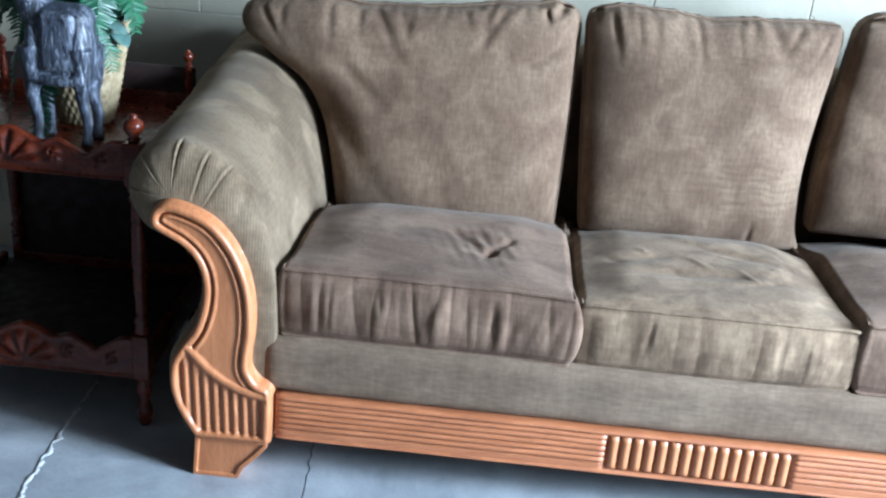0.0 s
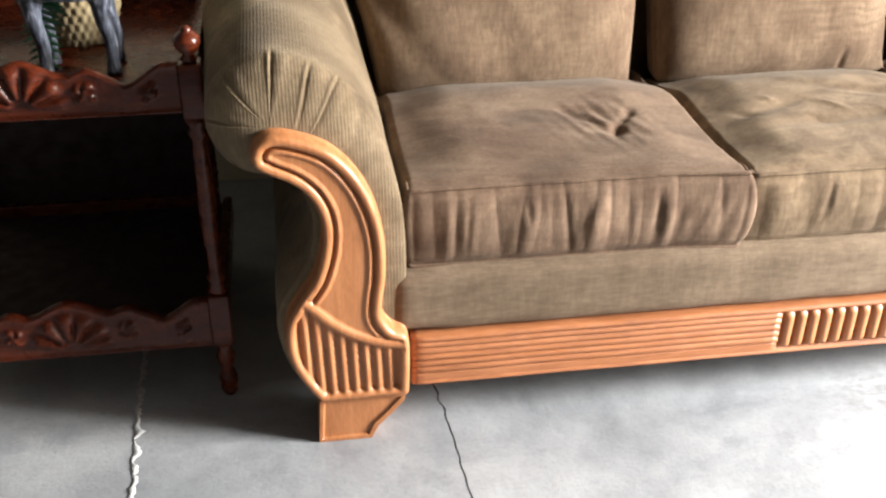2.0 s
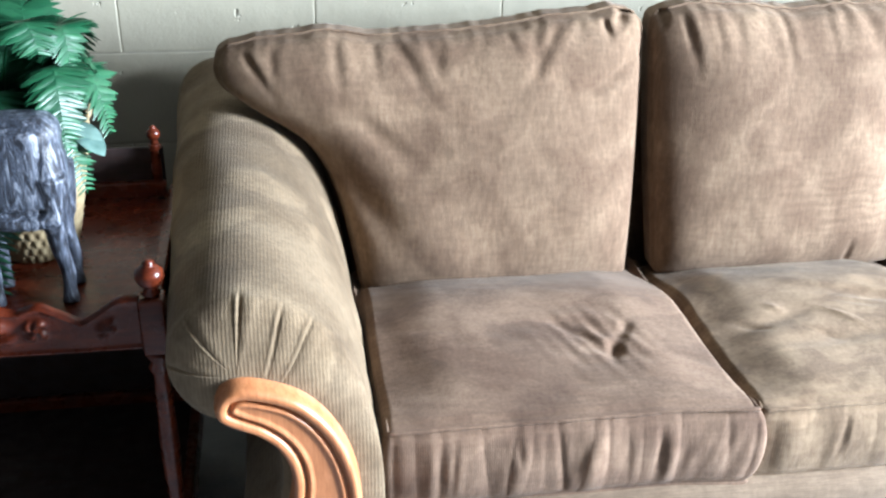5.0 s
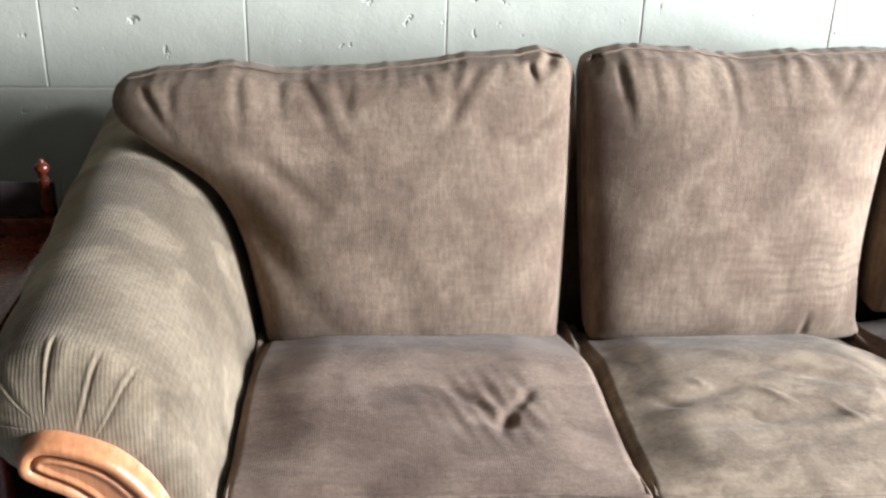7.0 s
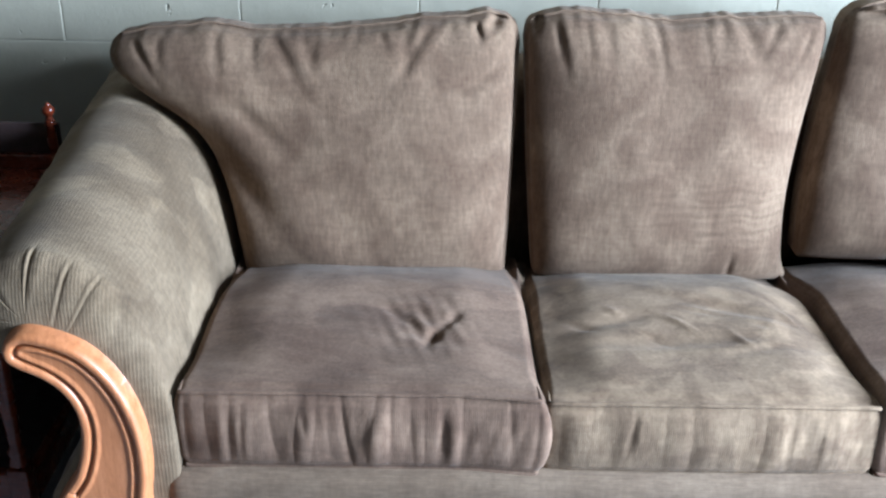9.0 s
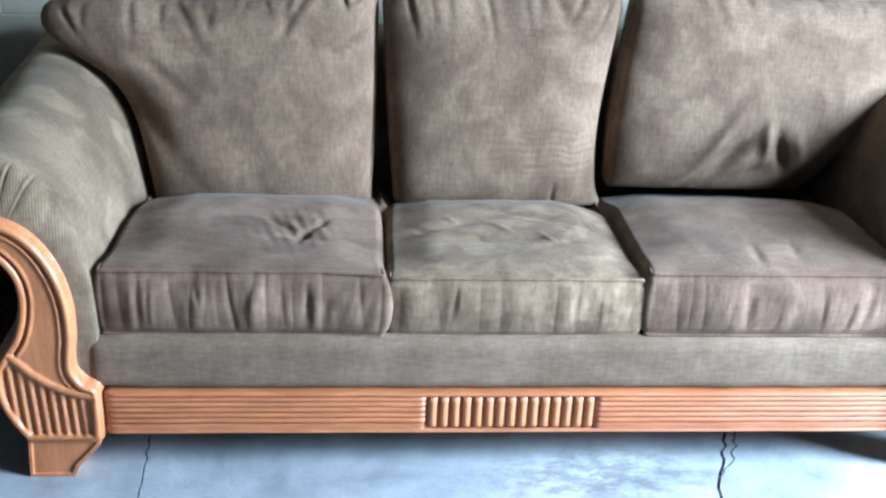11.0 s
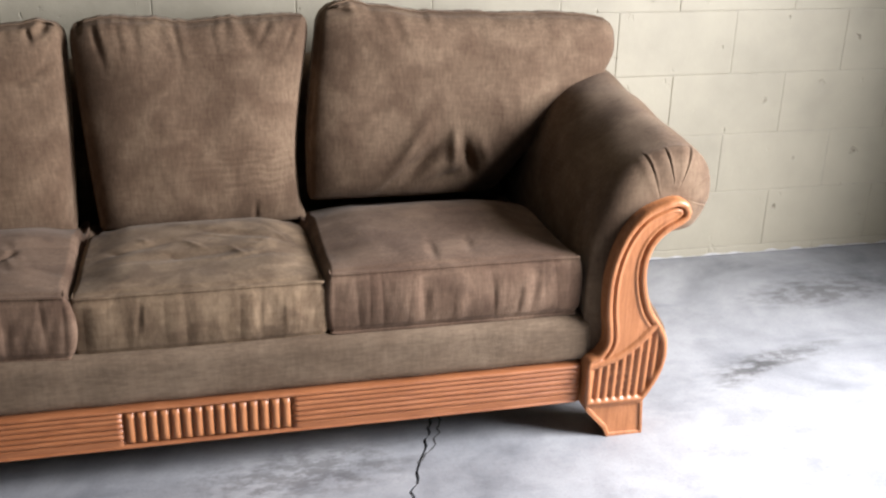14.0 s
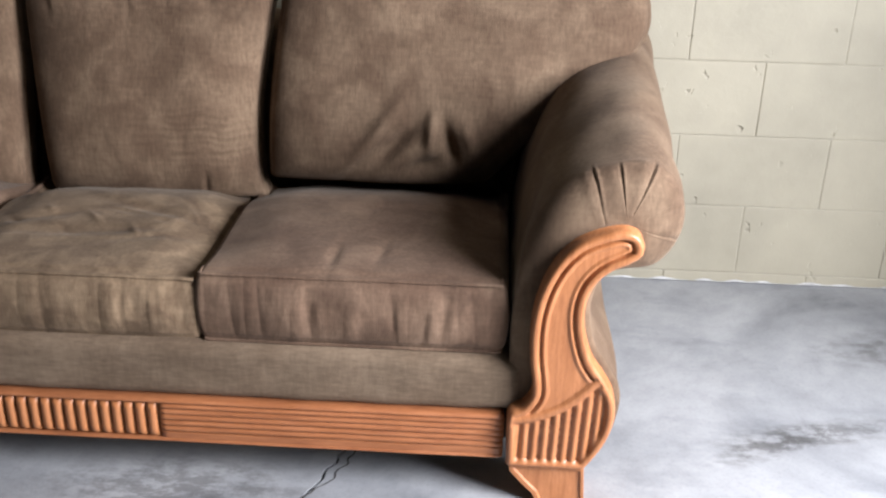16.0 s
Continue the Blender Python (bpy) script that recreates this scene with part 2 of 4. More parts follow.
# ragged dark smears; the one at (2.79, 0.67) paints the far corner's shade
for sx, sy, rx, ry, ang in ((2.40, 0.28, 0.30, 0.060, 0.25), (2.79, 0.67, 0.36, 0.13, 0.1), (2.28, 0.22, 0.20, 0.05, 0.5), (1.04, -0.02, 0.34, 0.13, 0.05)):
    stain_shade = cm.node("ShaderNodeMapping")
    stain_shade.vector_type = "TEXTURE"
    stain_shade.inputs["Location"].default_value, stain_shade.inputs["Rotation"].default_value, stain_shade.inputs["Scale"].default_value = (sx, sy, 0), (0, 0, ang), (rx, ry, 1)
    cm.link(cm.coords(), stain_shade.inputs["Vector"])
    ball = cm.t.nodes.new("ShaderNodeTexGradient")
    ball.gradient_type = "SPHERICAL"
    cm.link(stain_shade.outputs["Vector"], ball.inputs["Vector"])
    ragged = cm.mix(0.8, ball.outputs["Fac"], cm.ramp(cm.noise(17.0, 5, 0.7, (1, 2, 1)), [(0.42, (0.0,) * 3), (0.66, (1.6,) * 3)]), "MULTIPLY")
    ccol = cm.mix(1.0, ccol, cm.ramp(ragged, [(0.05, (1.0, 1.0, 1.0)), (0.6, (0.55, 0.54, 0.53))]), "MULTIPLY")
info = cm.node("ShaderNodeObjectInfo")
ccol = cm.mix(0.6, ccol, cm.ramp(info.outputs["Random"], [(0.0, (0.86, 0.87, 0.88)), (1.0, (1.08, 1.07, 1.06))]), "MULTIPLY")
CONCRETE = cm.set(Base_Color=ccol, Roughness=cm.ramp(c2, [(0.3, (0.55,) * 3), (0.7, (0.8,) * 3)]),
                  Normal=cm.bump(c3, 0.25, 0.002, cm.bump(c2, 0.3, 0.006)))

dm = Mat("crack_dirt")
DIRT = dm.set(Base_Color=dm.ramp(dm.noise(40, 4), [(0.3, (0.02, 0.019, 0.018)), (0.7, (0.06, 0.056, 0.05))]), Roughness=0.95)

chm = Mat("chipped_mortar")
CHIP = chm.set(Base_Color=chm.ramp(chm.noise(60, 4), [(0.3, (0.42, 0.42, 0.41)), (0.7, (0.66, 0.66, 0.64))]), Roughness=0.85,
               Normal=chm.bump(chm.noise(90, 4), 0.5, 0.002))

wm = Mat("painted_block", True)
w1, w2, w3 = wm.noise(2.2, 5, 0.6), wm.noise(26, 3, 0.6, (1, 1, 0.8)), wm.noise(170, 3, 0.6)
wcol = wm.ramp(w1, [(0.3, (0.315, 0.291, 0.216)), (0.55, (0.39, 0.359, 0.266)), (0.8, (0.45, 0.416, 0.309))])
wcol = wm.mix(0.7, wcol, wm.ramp(w2, [(0.245, (0.40, 0.38, 0.34)), (0.28, (1.0, 1.0, 1.0))]), "MULTIPLY")
winfo = wm.node("ShaderNodeObjectInfo")
wcol = wm.mix(0.5, wcol, wm.ramp(winfo.outputs["Random"], [(0.0, (0.97, 0.97, 0.97)), (1.0, (1.02, 1.02, 1.02))]), "MULTIPLY")
pits = wm.ramp(w2, [(0.25, (0.0,) * 3), (0.33, (1.0,) * 3)])
BLOCK = wm.set(Base_Color=wcol, Roughness=0.62, Normal=wm.bump(w3, 0.35, 0.0015, wm.bump(pits, 0.9, 0.004, wm.bump(wm.noise(9, 4), 0.4, 0.008))))

mm = Mat("painted_mortar")
MORTAR = mm.set(Base_Color=mm.ramp(mm.noise(18, 4), [(0.3, (0.28, 0.262, 0.207)), (0.7, (0.42, 0.395, 0.312))]), Roughness=0.75,
                Normal=mm.bump(mm.noise(80, 4), 0.5, 0.003))

# near-black colour for the unseen walls and ceiling, to hold down bounced light
pm = Mat("bounce_cut_dark")
BOUNCE_CUT = pm.set(Base_Color=pm.ramp(pm.noise(2.5, 5), [(0.3, (0.040, 0.037, 0.035)), (0.7, (0.062, 0.058, 0.054))]), Roughness=0.8,
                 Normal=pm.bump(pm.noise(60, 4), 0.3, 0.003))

sm_ = Mat("streaked_silver_paint")
streak = sm_.noise(95, 5, 0.75, (1.0, 1.0, 0.16), 1.4)
STATUE = sm_.set(Base_Color=sm_.ramp(streak, [(0.42, (0.010, 0.011, 0.015)), (0.54, (0.060, 0.070, 0.095)), (0.70, (0.33, 0.355, 0.41))]),
                 Roughness=0.42, Normal=sm_.bump(streak, 0.6, 0.003))

lm = Mat("fern_green")
linfo = lm.node("ShaderNodeNewGeometry")
LEAF = lm.set(Base_Color=lm.mix(0.5, lm.ramp(linfo.outputs["Random Per Island"], [(0.0, (0.005, 0.034, 0.014)), (0.6, (0.010, 0.066, 0.027)), (1.0, (0.030, 0.115, 0.050))]),
                                lm.ramp(lm.noise(25, 2), [(0.3, (0.007, 0.045, 0.018)), (0.7, (0.022, 0.125, 0.05))])), Roughness=0.42)
gm = Mat("grey_green_leaf")
GREY_LEAF = gm.set(Base_Color=gm.ramp(gm.noise(40, 3), [(0.3, (0.06, 0.12, 0.10)), (0.7, (0.16, 0.25, 0.22))]), Roughness=0.45)

bkm = Mat("woven_straw")
BASKET = bkm.set(Base_Color=bkm.ramp(bkm.noise(50, 4), [(0.3, (0.17, 0.12, 0.055)), (0.7, (0.36, 0.29, 0.165))]), Roughness=0.7)
som = Mat("potting_moss")
SOIL = som.set(Base_Color=som.ramp(som.noise(70, 3), [(0.3, (0.03, 0.022, 0.014)), (0.7, (0.09, 0.07, 0.04))]), Roughness=0.95)
bdm = Mat("dark_lining")
LINING = bdm.set(Base_Color=bdm.ramp(bdm.noise(30, 3), [(0.3, (0.03, 0.025, 0.02)), (0.7, (0.05, 0.042, 0.035))]), Roughness=0.95)

# ---- the room ----
X0, X1, Y0, Y1, H = -2.2, 3.3, -3.6, 1.01, 2.8


def crack_line(x, drift, amp, seed, y):
    """The wandering x of a floor joint at the depth y."""
    a, b = wob(seed, 5, 0.25, 0.9), wob(seed + 1, 6, 0.03, 0.11)
    return x + drift * y + amp * (a(y) * 0.6 + b(y) * 0.4)


YS = np.linspace(Y0, Y1 + 0.02, 500)
JOINTS = [crack_line(-0.478, -0.05, 0.006, 11, YS), crack_line(0.065, -0.055, 0.006, 21, YS), crack_line(1.318, 0.33, 0.010, 31, YS) + 0.008 * (2 * np.abs(((YS + 0.3 * wob(37, 3, 0.2, 0.4)(YS) * 0.1) / 0.075) % 1 - 0.5) - 0.5)]
JOINTS[2] = np.where(YS < -0.4, JOINTS[2] - 0.25 * (YS + 0.4), JOINTS[2])
floor = thing("floor", 0, 0, 0, "worn grey concrete floor slabs with cracked joints", "floor", kind="structure")
part("sub_floor", box(X0 - 0.1, X1 + 3, Y0 - 0.1, Y1 + 0.15, -0.12, -0.012, 0), DIRT, floor, smooth=False)


def slab(left, right):
    v, n = [], len(YS)
    for z in (0.0, -0.011):
        v += [(a, y, z) for a, y in zip(left, YS)] + [(b, y, z) for b, y in zip(right, YS)]
    f = []
    for i in range(n - 1):
        f += [(i, n + i, n + i + 1, i + 1), (i, i + 1, 2 * n + i + 1, 2 * n + i), (n + i + 1, n + i, 3 * n + i, 3 * n + i + 1)]
    return v, f


edges = [np.full_like(YS, X0)] + JOINTS + [np.full_like(YS, X1 + 3)]
GAPS = [0, 0.0016, 0.0016, 0.0036, 0]
for k in range(4):
    part("slab", slab(edges[k] + GAPS[k], edges[k + 1] - GAPS[k + 1]), CONCRETE, floor, smooth=False)


# masonry of the long wall: two stretches whose courses do not meet
wall = thing("wall_north", 0, Y1, 0, "painted pale concrete block wall with thick worn paint", "wall", kind="structure")
part("mortar_bed", box(X0, X1, Y1 + 0.0026, Y1 + 0.16, 0, H, 0), MORTAR, wall, smooth=False)
block_meshes = {}


def block(x0, x1, z0, z1):
    key = (round(x1 - x0, 3), round(z1 - z0, 3))
    if key not in block_meshes:
        w, h = key
        bm = box(-w / 2 + 0.0003, w / 2 - 0.0003, -0.02, 0.02, -h / 2 + 0.0006, h / 2 - 0.0006, 0.0042, 3)
        me = bpy.data.meshes.new("block")
        bm.to_mesh(me)
        bm.free()
        me.materials.append(BLOCK)
        block_meshes[key] = me
    ob = part("block", block_meshes[key], None, wall)
    ob.location = ((x0 + x1) / 2, Y1 + 0.02 + random.uniform(-0.0006, 0.0010), (z0 + z1) / 2)
    ob.rotation_euler = (radians(random.uniform(-0.15, 0.15)), 0, radians(random.uniform(-0.1, 0.1)))
    ob.matrix_parent_inverse = wall.matrix_basis.inverted()


def courses(xa, xb, zs, first, pitch):
    for c, (z0, z1) in enumerate(zip(zs[:-1], zs[1:])):
        x = first + (pitch / 2 if c % 2 else 0)
        while x > xa:
            x -= pitch
        while x < xb - 0.01:
            a, b = max(x, xa), min(x + pitch, xb)
            if b - a > 0.03:
                block(a, b, z0, z1)
            x += pitch


courses(X0, 1.955, [0, 0.145] + [0.145 + 0.2 * k for k in range(1, 14)], -0.445, 0.4)
courses(1.955, X1, [0.0, 0.032] + [0.032 + 0.2025 * k for k in range(1, 14)], 2.15, 0.4)

bx = np.linspace(1.9, X1, 260)
crumb = np.clip(wob(53, 9, 0.03, 0.20)(bx) + 0.5 * wob(54, 6, 0.1, 0.4)(bx), -0.4, 1.2)
part("paint_edge", tube(np.stack([bx, Y1 + 0.001 * wob(55, 5, 0.05, 0.2)(bx), 0.003 + 0.003 * (crumb + 0.4)], 1), 0.0008 + 0.0030 * (crumb + 0.4), 6), CHIP, wall, "broken paint along the foot of the wall")
# unseen room shell, added dark so that little fill light comes back
part_w = tagged(part("wall_west", box(X0 - 0.15, X0, Y0 - 0.15, Y1 + 0.16, 0, H, 0), BOUNCE_CUT, smooth=False), "unseen wall, near black to cut bounced light", "wall", kind="structure")
tagged(part("wall_south", box(X0, X1, Y0 - 0.15, Y0, 0, H, 0), BOUNCE_CUT, smooth=False), "unseen wall, near black to cut bounced light", "wall", kind="structure")
DOOR_A, DOOR_B, DOOR_H = -2.40, -0.28, 2.45
east = thing("wall_east", X1, 0, 0, "unseen wall with an open garage door, near black to cut bounced light", "wall", kind="structure")
part("wall_panel", box(X1, X1 + 0.15, DOOR_B, Y1 + 0.16, 0, H, 0), BOUNCE_CUT, east, smooth=False)
part("wall_panel", box(X1, X1 + 0.15, Y0 - 0.15, DOOR_A, 0, H, 0), BOUNCE_CUT, east, smooth=False)
part("lintel", box(X1, X1 + 0.15, DOOR_A, DOOR_B, DOOR_H, H, 0), BOUNCE_CUT, east, smooth=False)
tagged(part("ceiling", box(X0 - 0.15, X1 + 0.15, Y0 - 0.15, Y1 + 0.16, H, H + 0.12, 0), BOUNCE_CUT, smooth=False), "unseen ceiling, near black to cut bounced light", "ceiling", kind="structure")

# ---- the sofa ----
LEN = 1.70
sofa = thing("sofa", LEN / 2, 0.45, 0, "worn brown chenille three-seat sofa with carved honey oak trim", "sofa")
part("base", box(-0.05, LEN + 0.05, 0.06, 0.93, 0.10, 0.31, 0.01), LINING, sofa, "dark cloth underside")


def apron():
    u, f = lattice(160, 8, 16)
    p = rounded(u, (0.905, 0.05, 0.064), 0.030)
    p += np.array((LEN / 2, 0.062, 0.2535))
    p[:, 2] += -0.006 * sm(0.75, 0.92, np.abs(p[:, 0] - LEN / 2)) * np.sign(u[:, 2])
    p[:, 1] += 0.0016 * wob2(5, 6, 0.08, 0.3)(p[:, 0], p[:, 2]) + 0.05 * sm(0.85, 0.91, np.abs(p[:, 0] - LEN / 2)) ** 2
    return p, f


part("apron", apron(), FAB_RAIL, sofa, "padded grey-brown fabric apron")


def front_rail():
    """The oak rail: reeds run along it, with a bead along the foot."""
    zs = np.linspace(0.098, 0.197, 90)
    reed = np.zeros_like(zs)
    for a, b in ((0.186, 0.197), (0.174, 0.186), (0.161, 0.174), (0.148, 0.161), (0.135, 0.148), (0.122, 0.135)):
        t = (zs - a) / (b - a)
        reed = np.where((t >= 0) & (t <= 1), 0.0070 * np.sqrt(np.clip(1 - (2 * t - 1) ** 2, 0, 1)), reed)
    reed = np.where(zs < 0.122, 0.0042 * sm(0.0, 0.003, 0.122 - zs), reed)
    reed = np.where(zs < 0.106, 0.0072 * np.sqrt(np.clip(1 - ((zs - 0.102) / 0.0045) ** 2, 0.05, 1)), reed)
    xs = np.concatenate([np.linspace(0.001, 0.658, 60), np.linspace(0.661, 1.021, 40), np.linspace(1.024, LEN - 0.001, 60)])
    inside = (xs > 0.66) & (xs < 1.022)
    v, n, m = [], len(zs), len(xs)
    wv = wob(41, 5, 0.2, 0.9)
    for x, k in zip(xs, inside):
        edge = sm(0, 0.006, min(x, LEN - x))
        for z, r in zip(zs, reed):
            h = (r if not (k and 0.108 < z < 0.187) else -0.003) * edge
            v.append((x, 0.004 - h + 0.0006 * wv(x), z))
    for x in xs:
        v += [(x, 0.03, zs[0]), (x, 0.03, zs[-1])]
    f = [(i * n + j, (i + 1) * n + j, (i + 1) * n + j + 1, i * n + j + 1) for i in range(m - 1) for j in range(n - 1)]
    b = m * n
    for i in range(m - 1):
        f += [(i * n, b + 2 * i, b + 2 * i + 2, (i + 1) * n), (i * n + n - 1, (i + 1) * n + n - 1, b + 2 * i + 3, b + 2 * i + 1)]
        f.append((b + 2 * i, b + 2 * i + 1, b + 2 * i + 3, b + 2 * i + 2))
    f += [tuple(range(n)) + (b + 1, b), tuple(range((m - 1) * n, m * n))[::-1] + (b + 2 * m - 2, b + 2 * m - 1)]
    return v, f


rail = part("front_rail", front_rail(), OAK, sofa, "reeded honey oak front rail")


def flute(width, height):
    """One upright half-round flute with slanted ends."""
    v, f, n, m = [], [], 9, 12
    for i in range(m):
        t = i / (m - 1)
        z = height * (t - 0.5)
        lift = math.sqrt(max(0.0, 1 - (2 * t - 1) ** 8))
        for j in range(n):
            a = math.pi * j / (n - 1)
            v.append((-width / 2 * math.cos(a), -0.0115 * lift * math.sin(a) ** 0.8 - 0.001, z + 0.002 * math.cos(a)))
    for i in range(m - 1):
        for j in range(n - 1):
            f.append((i * n + j, i * n + j + 1, (i + 1) * n + j + 1, (i + 1) * n + j))
    return v, f


fl = mesh_of("flute", *flute(0.0205, 0.079))
fl.materials.append(OAK_UP)
for k in range(15):
    ob = part("flute", fl, None, rail)
    ob.location = (0.6745 + 0.0238 * k, 0.0075, 0.1475)
    ob.rotation_euler = (0, radians(random.uniform(-0.6, 0.6)), 0)

# the S-shaped posts
POST_R = [(-0.229, 0.572), (-0.219, 0.592), (-0.196, 0.602), (-0.163, 0.597), (-0.117, 0.577), (-0.082, 0.541), (-0.058, 0.494), (-0.044, 0.442),
          (-0.039, 0.390), (-0.041, 0.332), (-0.047, 0.288), (-0.047, 0.256), (-0.031, 0.229), (-0.007, 0.212), (-0.004, 0.160), (-0.006, 0.092)]
POST_L = [(-0.229, 0.572), (-0.225, 0.553), (-0.206, 0.538), (-0.176, 0.522), (-0.152, 0.498), (-0.138, 0.465), (-0.135, 0.425), (-0.142, 0.380),
          (-0.157, 0.335), (-0.181, 0.298), (-0.201, 0.262), (-0.207, 0.222), (-0.203, 0.186), (-0.191, 0.150), (-0.173, 0.117), (-0.157, 0.092)]
DIVIDER = [(-0.178, 0.302), (-0.160, 0.283), (-0.131, 0.252), (-0.096, 0.226), (-0.050, 0.206), (-0.004, 0.198)]


def seg_dist(p, line):
    d = np.full(len(p), 9.0)
    for a, b in zip(line[:-1], line[1:]):
        t = np.clip(((p - a) @ (b - a)) / max((b - a) @ (b - a), 1e-12), 0, 1)
        d = np.minimum(d, np.linalg.norm(p - (a + t[:, None] * (b - a)), axis=1))
    return d


def carved_post():
    ns, nw = 200, 64
    left, right = spline(POST_L, ns), spline(POST_R, ns)
    w = np.linspace(0, 1, nw)
    w = 0.5 - 0.5 * np.cos(np.pi * w)
    p = (left[:, None] * (1 - w)[None, :, None] + right[:, None] * w[None, :, None]).reshape(-1, 2)
    rim = np.vstack([left[::-1][::3], right[::3], right[-1:], left[-1:]])
    d = seg_dist(p, rim)
    div = spline(DIVIDER, 40)
    dv = seg_dist(p, div)
    below = p[:, 1] < np.interp(p[:, 0], div[:, 0], div[:, 1])
    h = 0.010 * np.sqrt(np.clip(1 - (1 - np.clip(d / 0.008, 0, 1)) ** 2, 0, 1)) + 0.014
    band = lambda x, c, half, amp: amp * np.sqrt(np.clip(1 - ((x - c) / half) ** 2, 0, 1))
    h += band(d, 0.0085, 0.0085, 0.004)
    up = ~below
    # upper field: groove, thin bead, sunk panel
    h -= np.where(up, 0.0075 * np.exp(-((d - 0.0195) / 0.0026) ** 2), 0)
    h += np.where(up & (d > 0.0215), band(d, 0.026, 0.0045, 0.0022), 0)
    h -= np.where(up, 0.0015 * sm(0.020, 0.030, d), 0)
    # dividing bead
    near = sm(0.011, 0.009, dv) * sm(0.006, 0.014, d)
    h = np.where(near > 0, h * (1 - near) + near * (0.0215 + band(dv, 0, 0.0095, 0.006)), h)
    # lower field: flutes that lean a little
    ph = ((p[:, 0] + 0.03 * (p[:, 1] - 0.1) + 0.2) / 0.0192) % 1.0
    rib = 0.0125 + 0.0105 * np.abs(np.sin(np.pi * ph)) ** 0.7
    blend = below * sm(0.0140, 0.0180, d) * sm(0.0085, 0.0115, dv)
    h = h * (1 - blend) + rib * blend
    y = 0.006 - h
    v = [(a, b, c) for (a, c), b in zip(p, y)]
    f = [(i * nw + j, (i + 1) * nw + j, (i + 1) * nw + j + 1, i * nw + j + 1) for i in range(ns - 1) for j in range(nw - 1)]
    # sides and back
    ring = [i * nw for i in range(ns - 1, -1, -1)] + [i * nw + nw - 1 for i in range(1, ns)] + [(ns - 1) * nw + j for j in range(nw - 2, 0, -1)]
    k = len(v)
    v += [(v[i][0], 0.034, v[i][2]) for i in ring]
    m = len(ring)
    f += [(ring[i], ring[(i + 1) % m], k + (i + 1) % m, k + i) for i in range(m)]
    f.append(tuple(range(k, k + m))[::-1])
    return v, f


def foot():
    bm = bmesh.new()
    prof = [(-0.158, 0.092), (-0.164, 0.0), (-0.072, 0.0), (-0.060, 0.026), (-0.037, 0.050), (-0.014, 0.078), (-0.012, 0.092)]
    ring = [bm.verts.new((x, -0.013, z)) for x, z in prof]
    face = bm.faces.new(ring)
    ext = bmesh.ops.extrude_face_region(bm, geom=[face])
    bmesh.ops.translate(bm, vec=(0, 0.085, 0), verts=[g for g in ext["geom"] if isinstance(g, bmesh.types.BMVert)])
    bmesh.ops.recalc_face_normals(bm, faces=bm.faces)
    front = [q for q in bm.faces if q.calc_center_median().y < -0.012]
    res = bmesh.ops.inset_region(bm, faces=front, thickness=0.009, depth=0.0)
    bmesh.ops.inset_region(bm, faces=front, thickness=0.003, depth=-0.004)
    bmesh.ops.bevel(bm, geom=[e for e in bm.edges if e.calc_face_angle(0) > 0.5], offset=0.0015, segments=1, affect="EDGES", clamp_overlap=True)
    return bm


def mirrored(data):
    """The same part on the other end of the sofa."""
    if isinstance(data, bmesh.types.BMesh):
        for q in data.verts:
            q.co.x = LEN - q.co.x
        bmesh.ops.reverse_faces(data, faces=data.faces)
        return data
    return [(LEN - x, y, z) for x, y, z in data[0]], [tuple(reversed(q)) for q in data[1]]


def settled(data):
    """The arm that has sunk a little with use."""
    return [(x - 0.006 * float(sm(0.3, 0.6, z)), y, z - 0.014 * float(sm(0.30, 0.58, z))) for x, y, z in data[0]], data[1]


post_l = part("post", settled(carved_post()), OAK_UP, sofa, "carved S-shaped oak arm post")
part("foot", foot(), OAK_UP, post_l, smooth=False)
post_r = part("post", mirrored(carved_post()), OAK_UP, sofa, "carved S-shaped oak arm post")
part("foot", mirrored(foot()), OAK_UP, post_r, smooth=False)

ARM = [(-0.006, 0.100), (-0.004, 0.300), (-0.004, 0.400), (-0.010, 0.480), (-0.028, 0.560), (-0.064, 0.630), (-0.120, 0.678), (-0.180, 0.697), (-0.235, 0.688),
       (-0.276, 0.652), (-0.291, 0.600), (-0.280, 0.553), (-0.250, 0.520), (-0.205, 0.506), (-0.168, 0.492), (-0.150, 0.455), (-0.148, 0.410),
       (-0.160, 0.355), (-0.190, 0.305), (-0.214, 0.260), (-0.218, 0.215), (-0.205, 0.150), (-0.180, 0.100)]


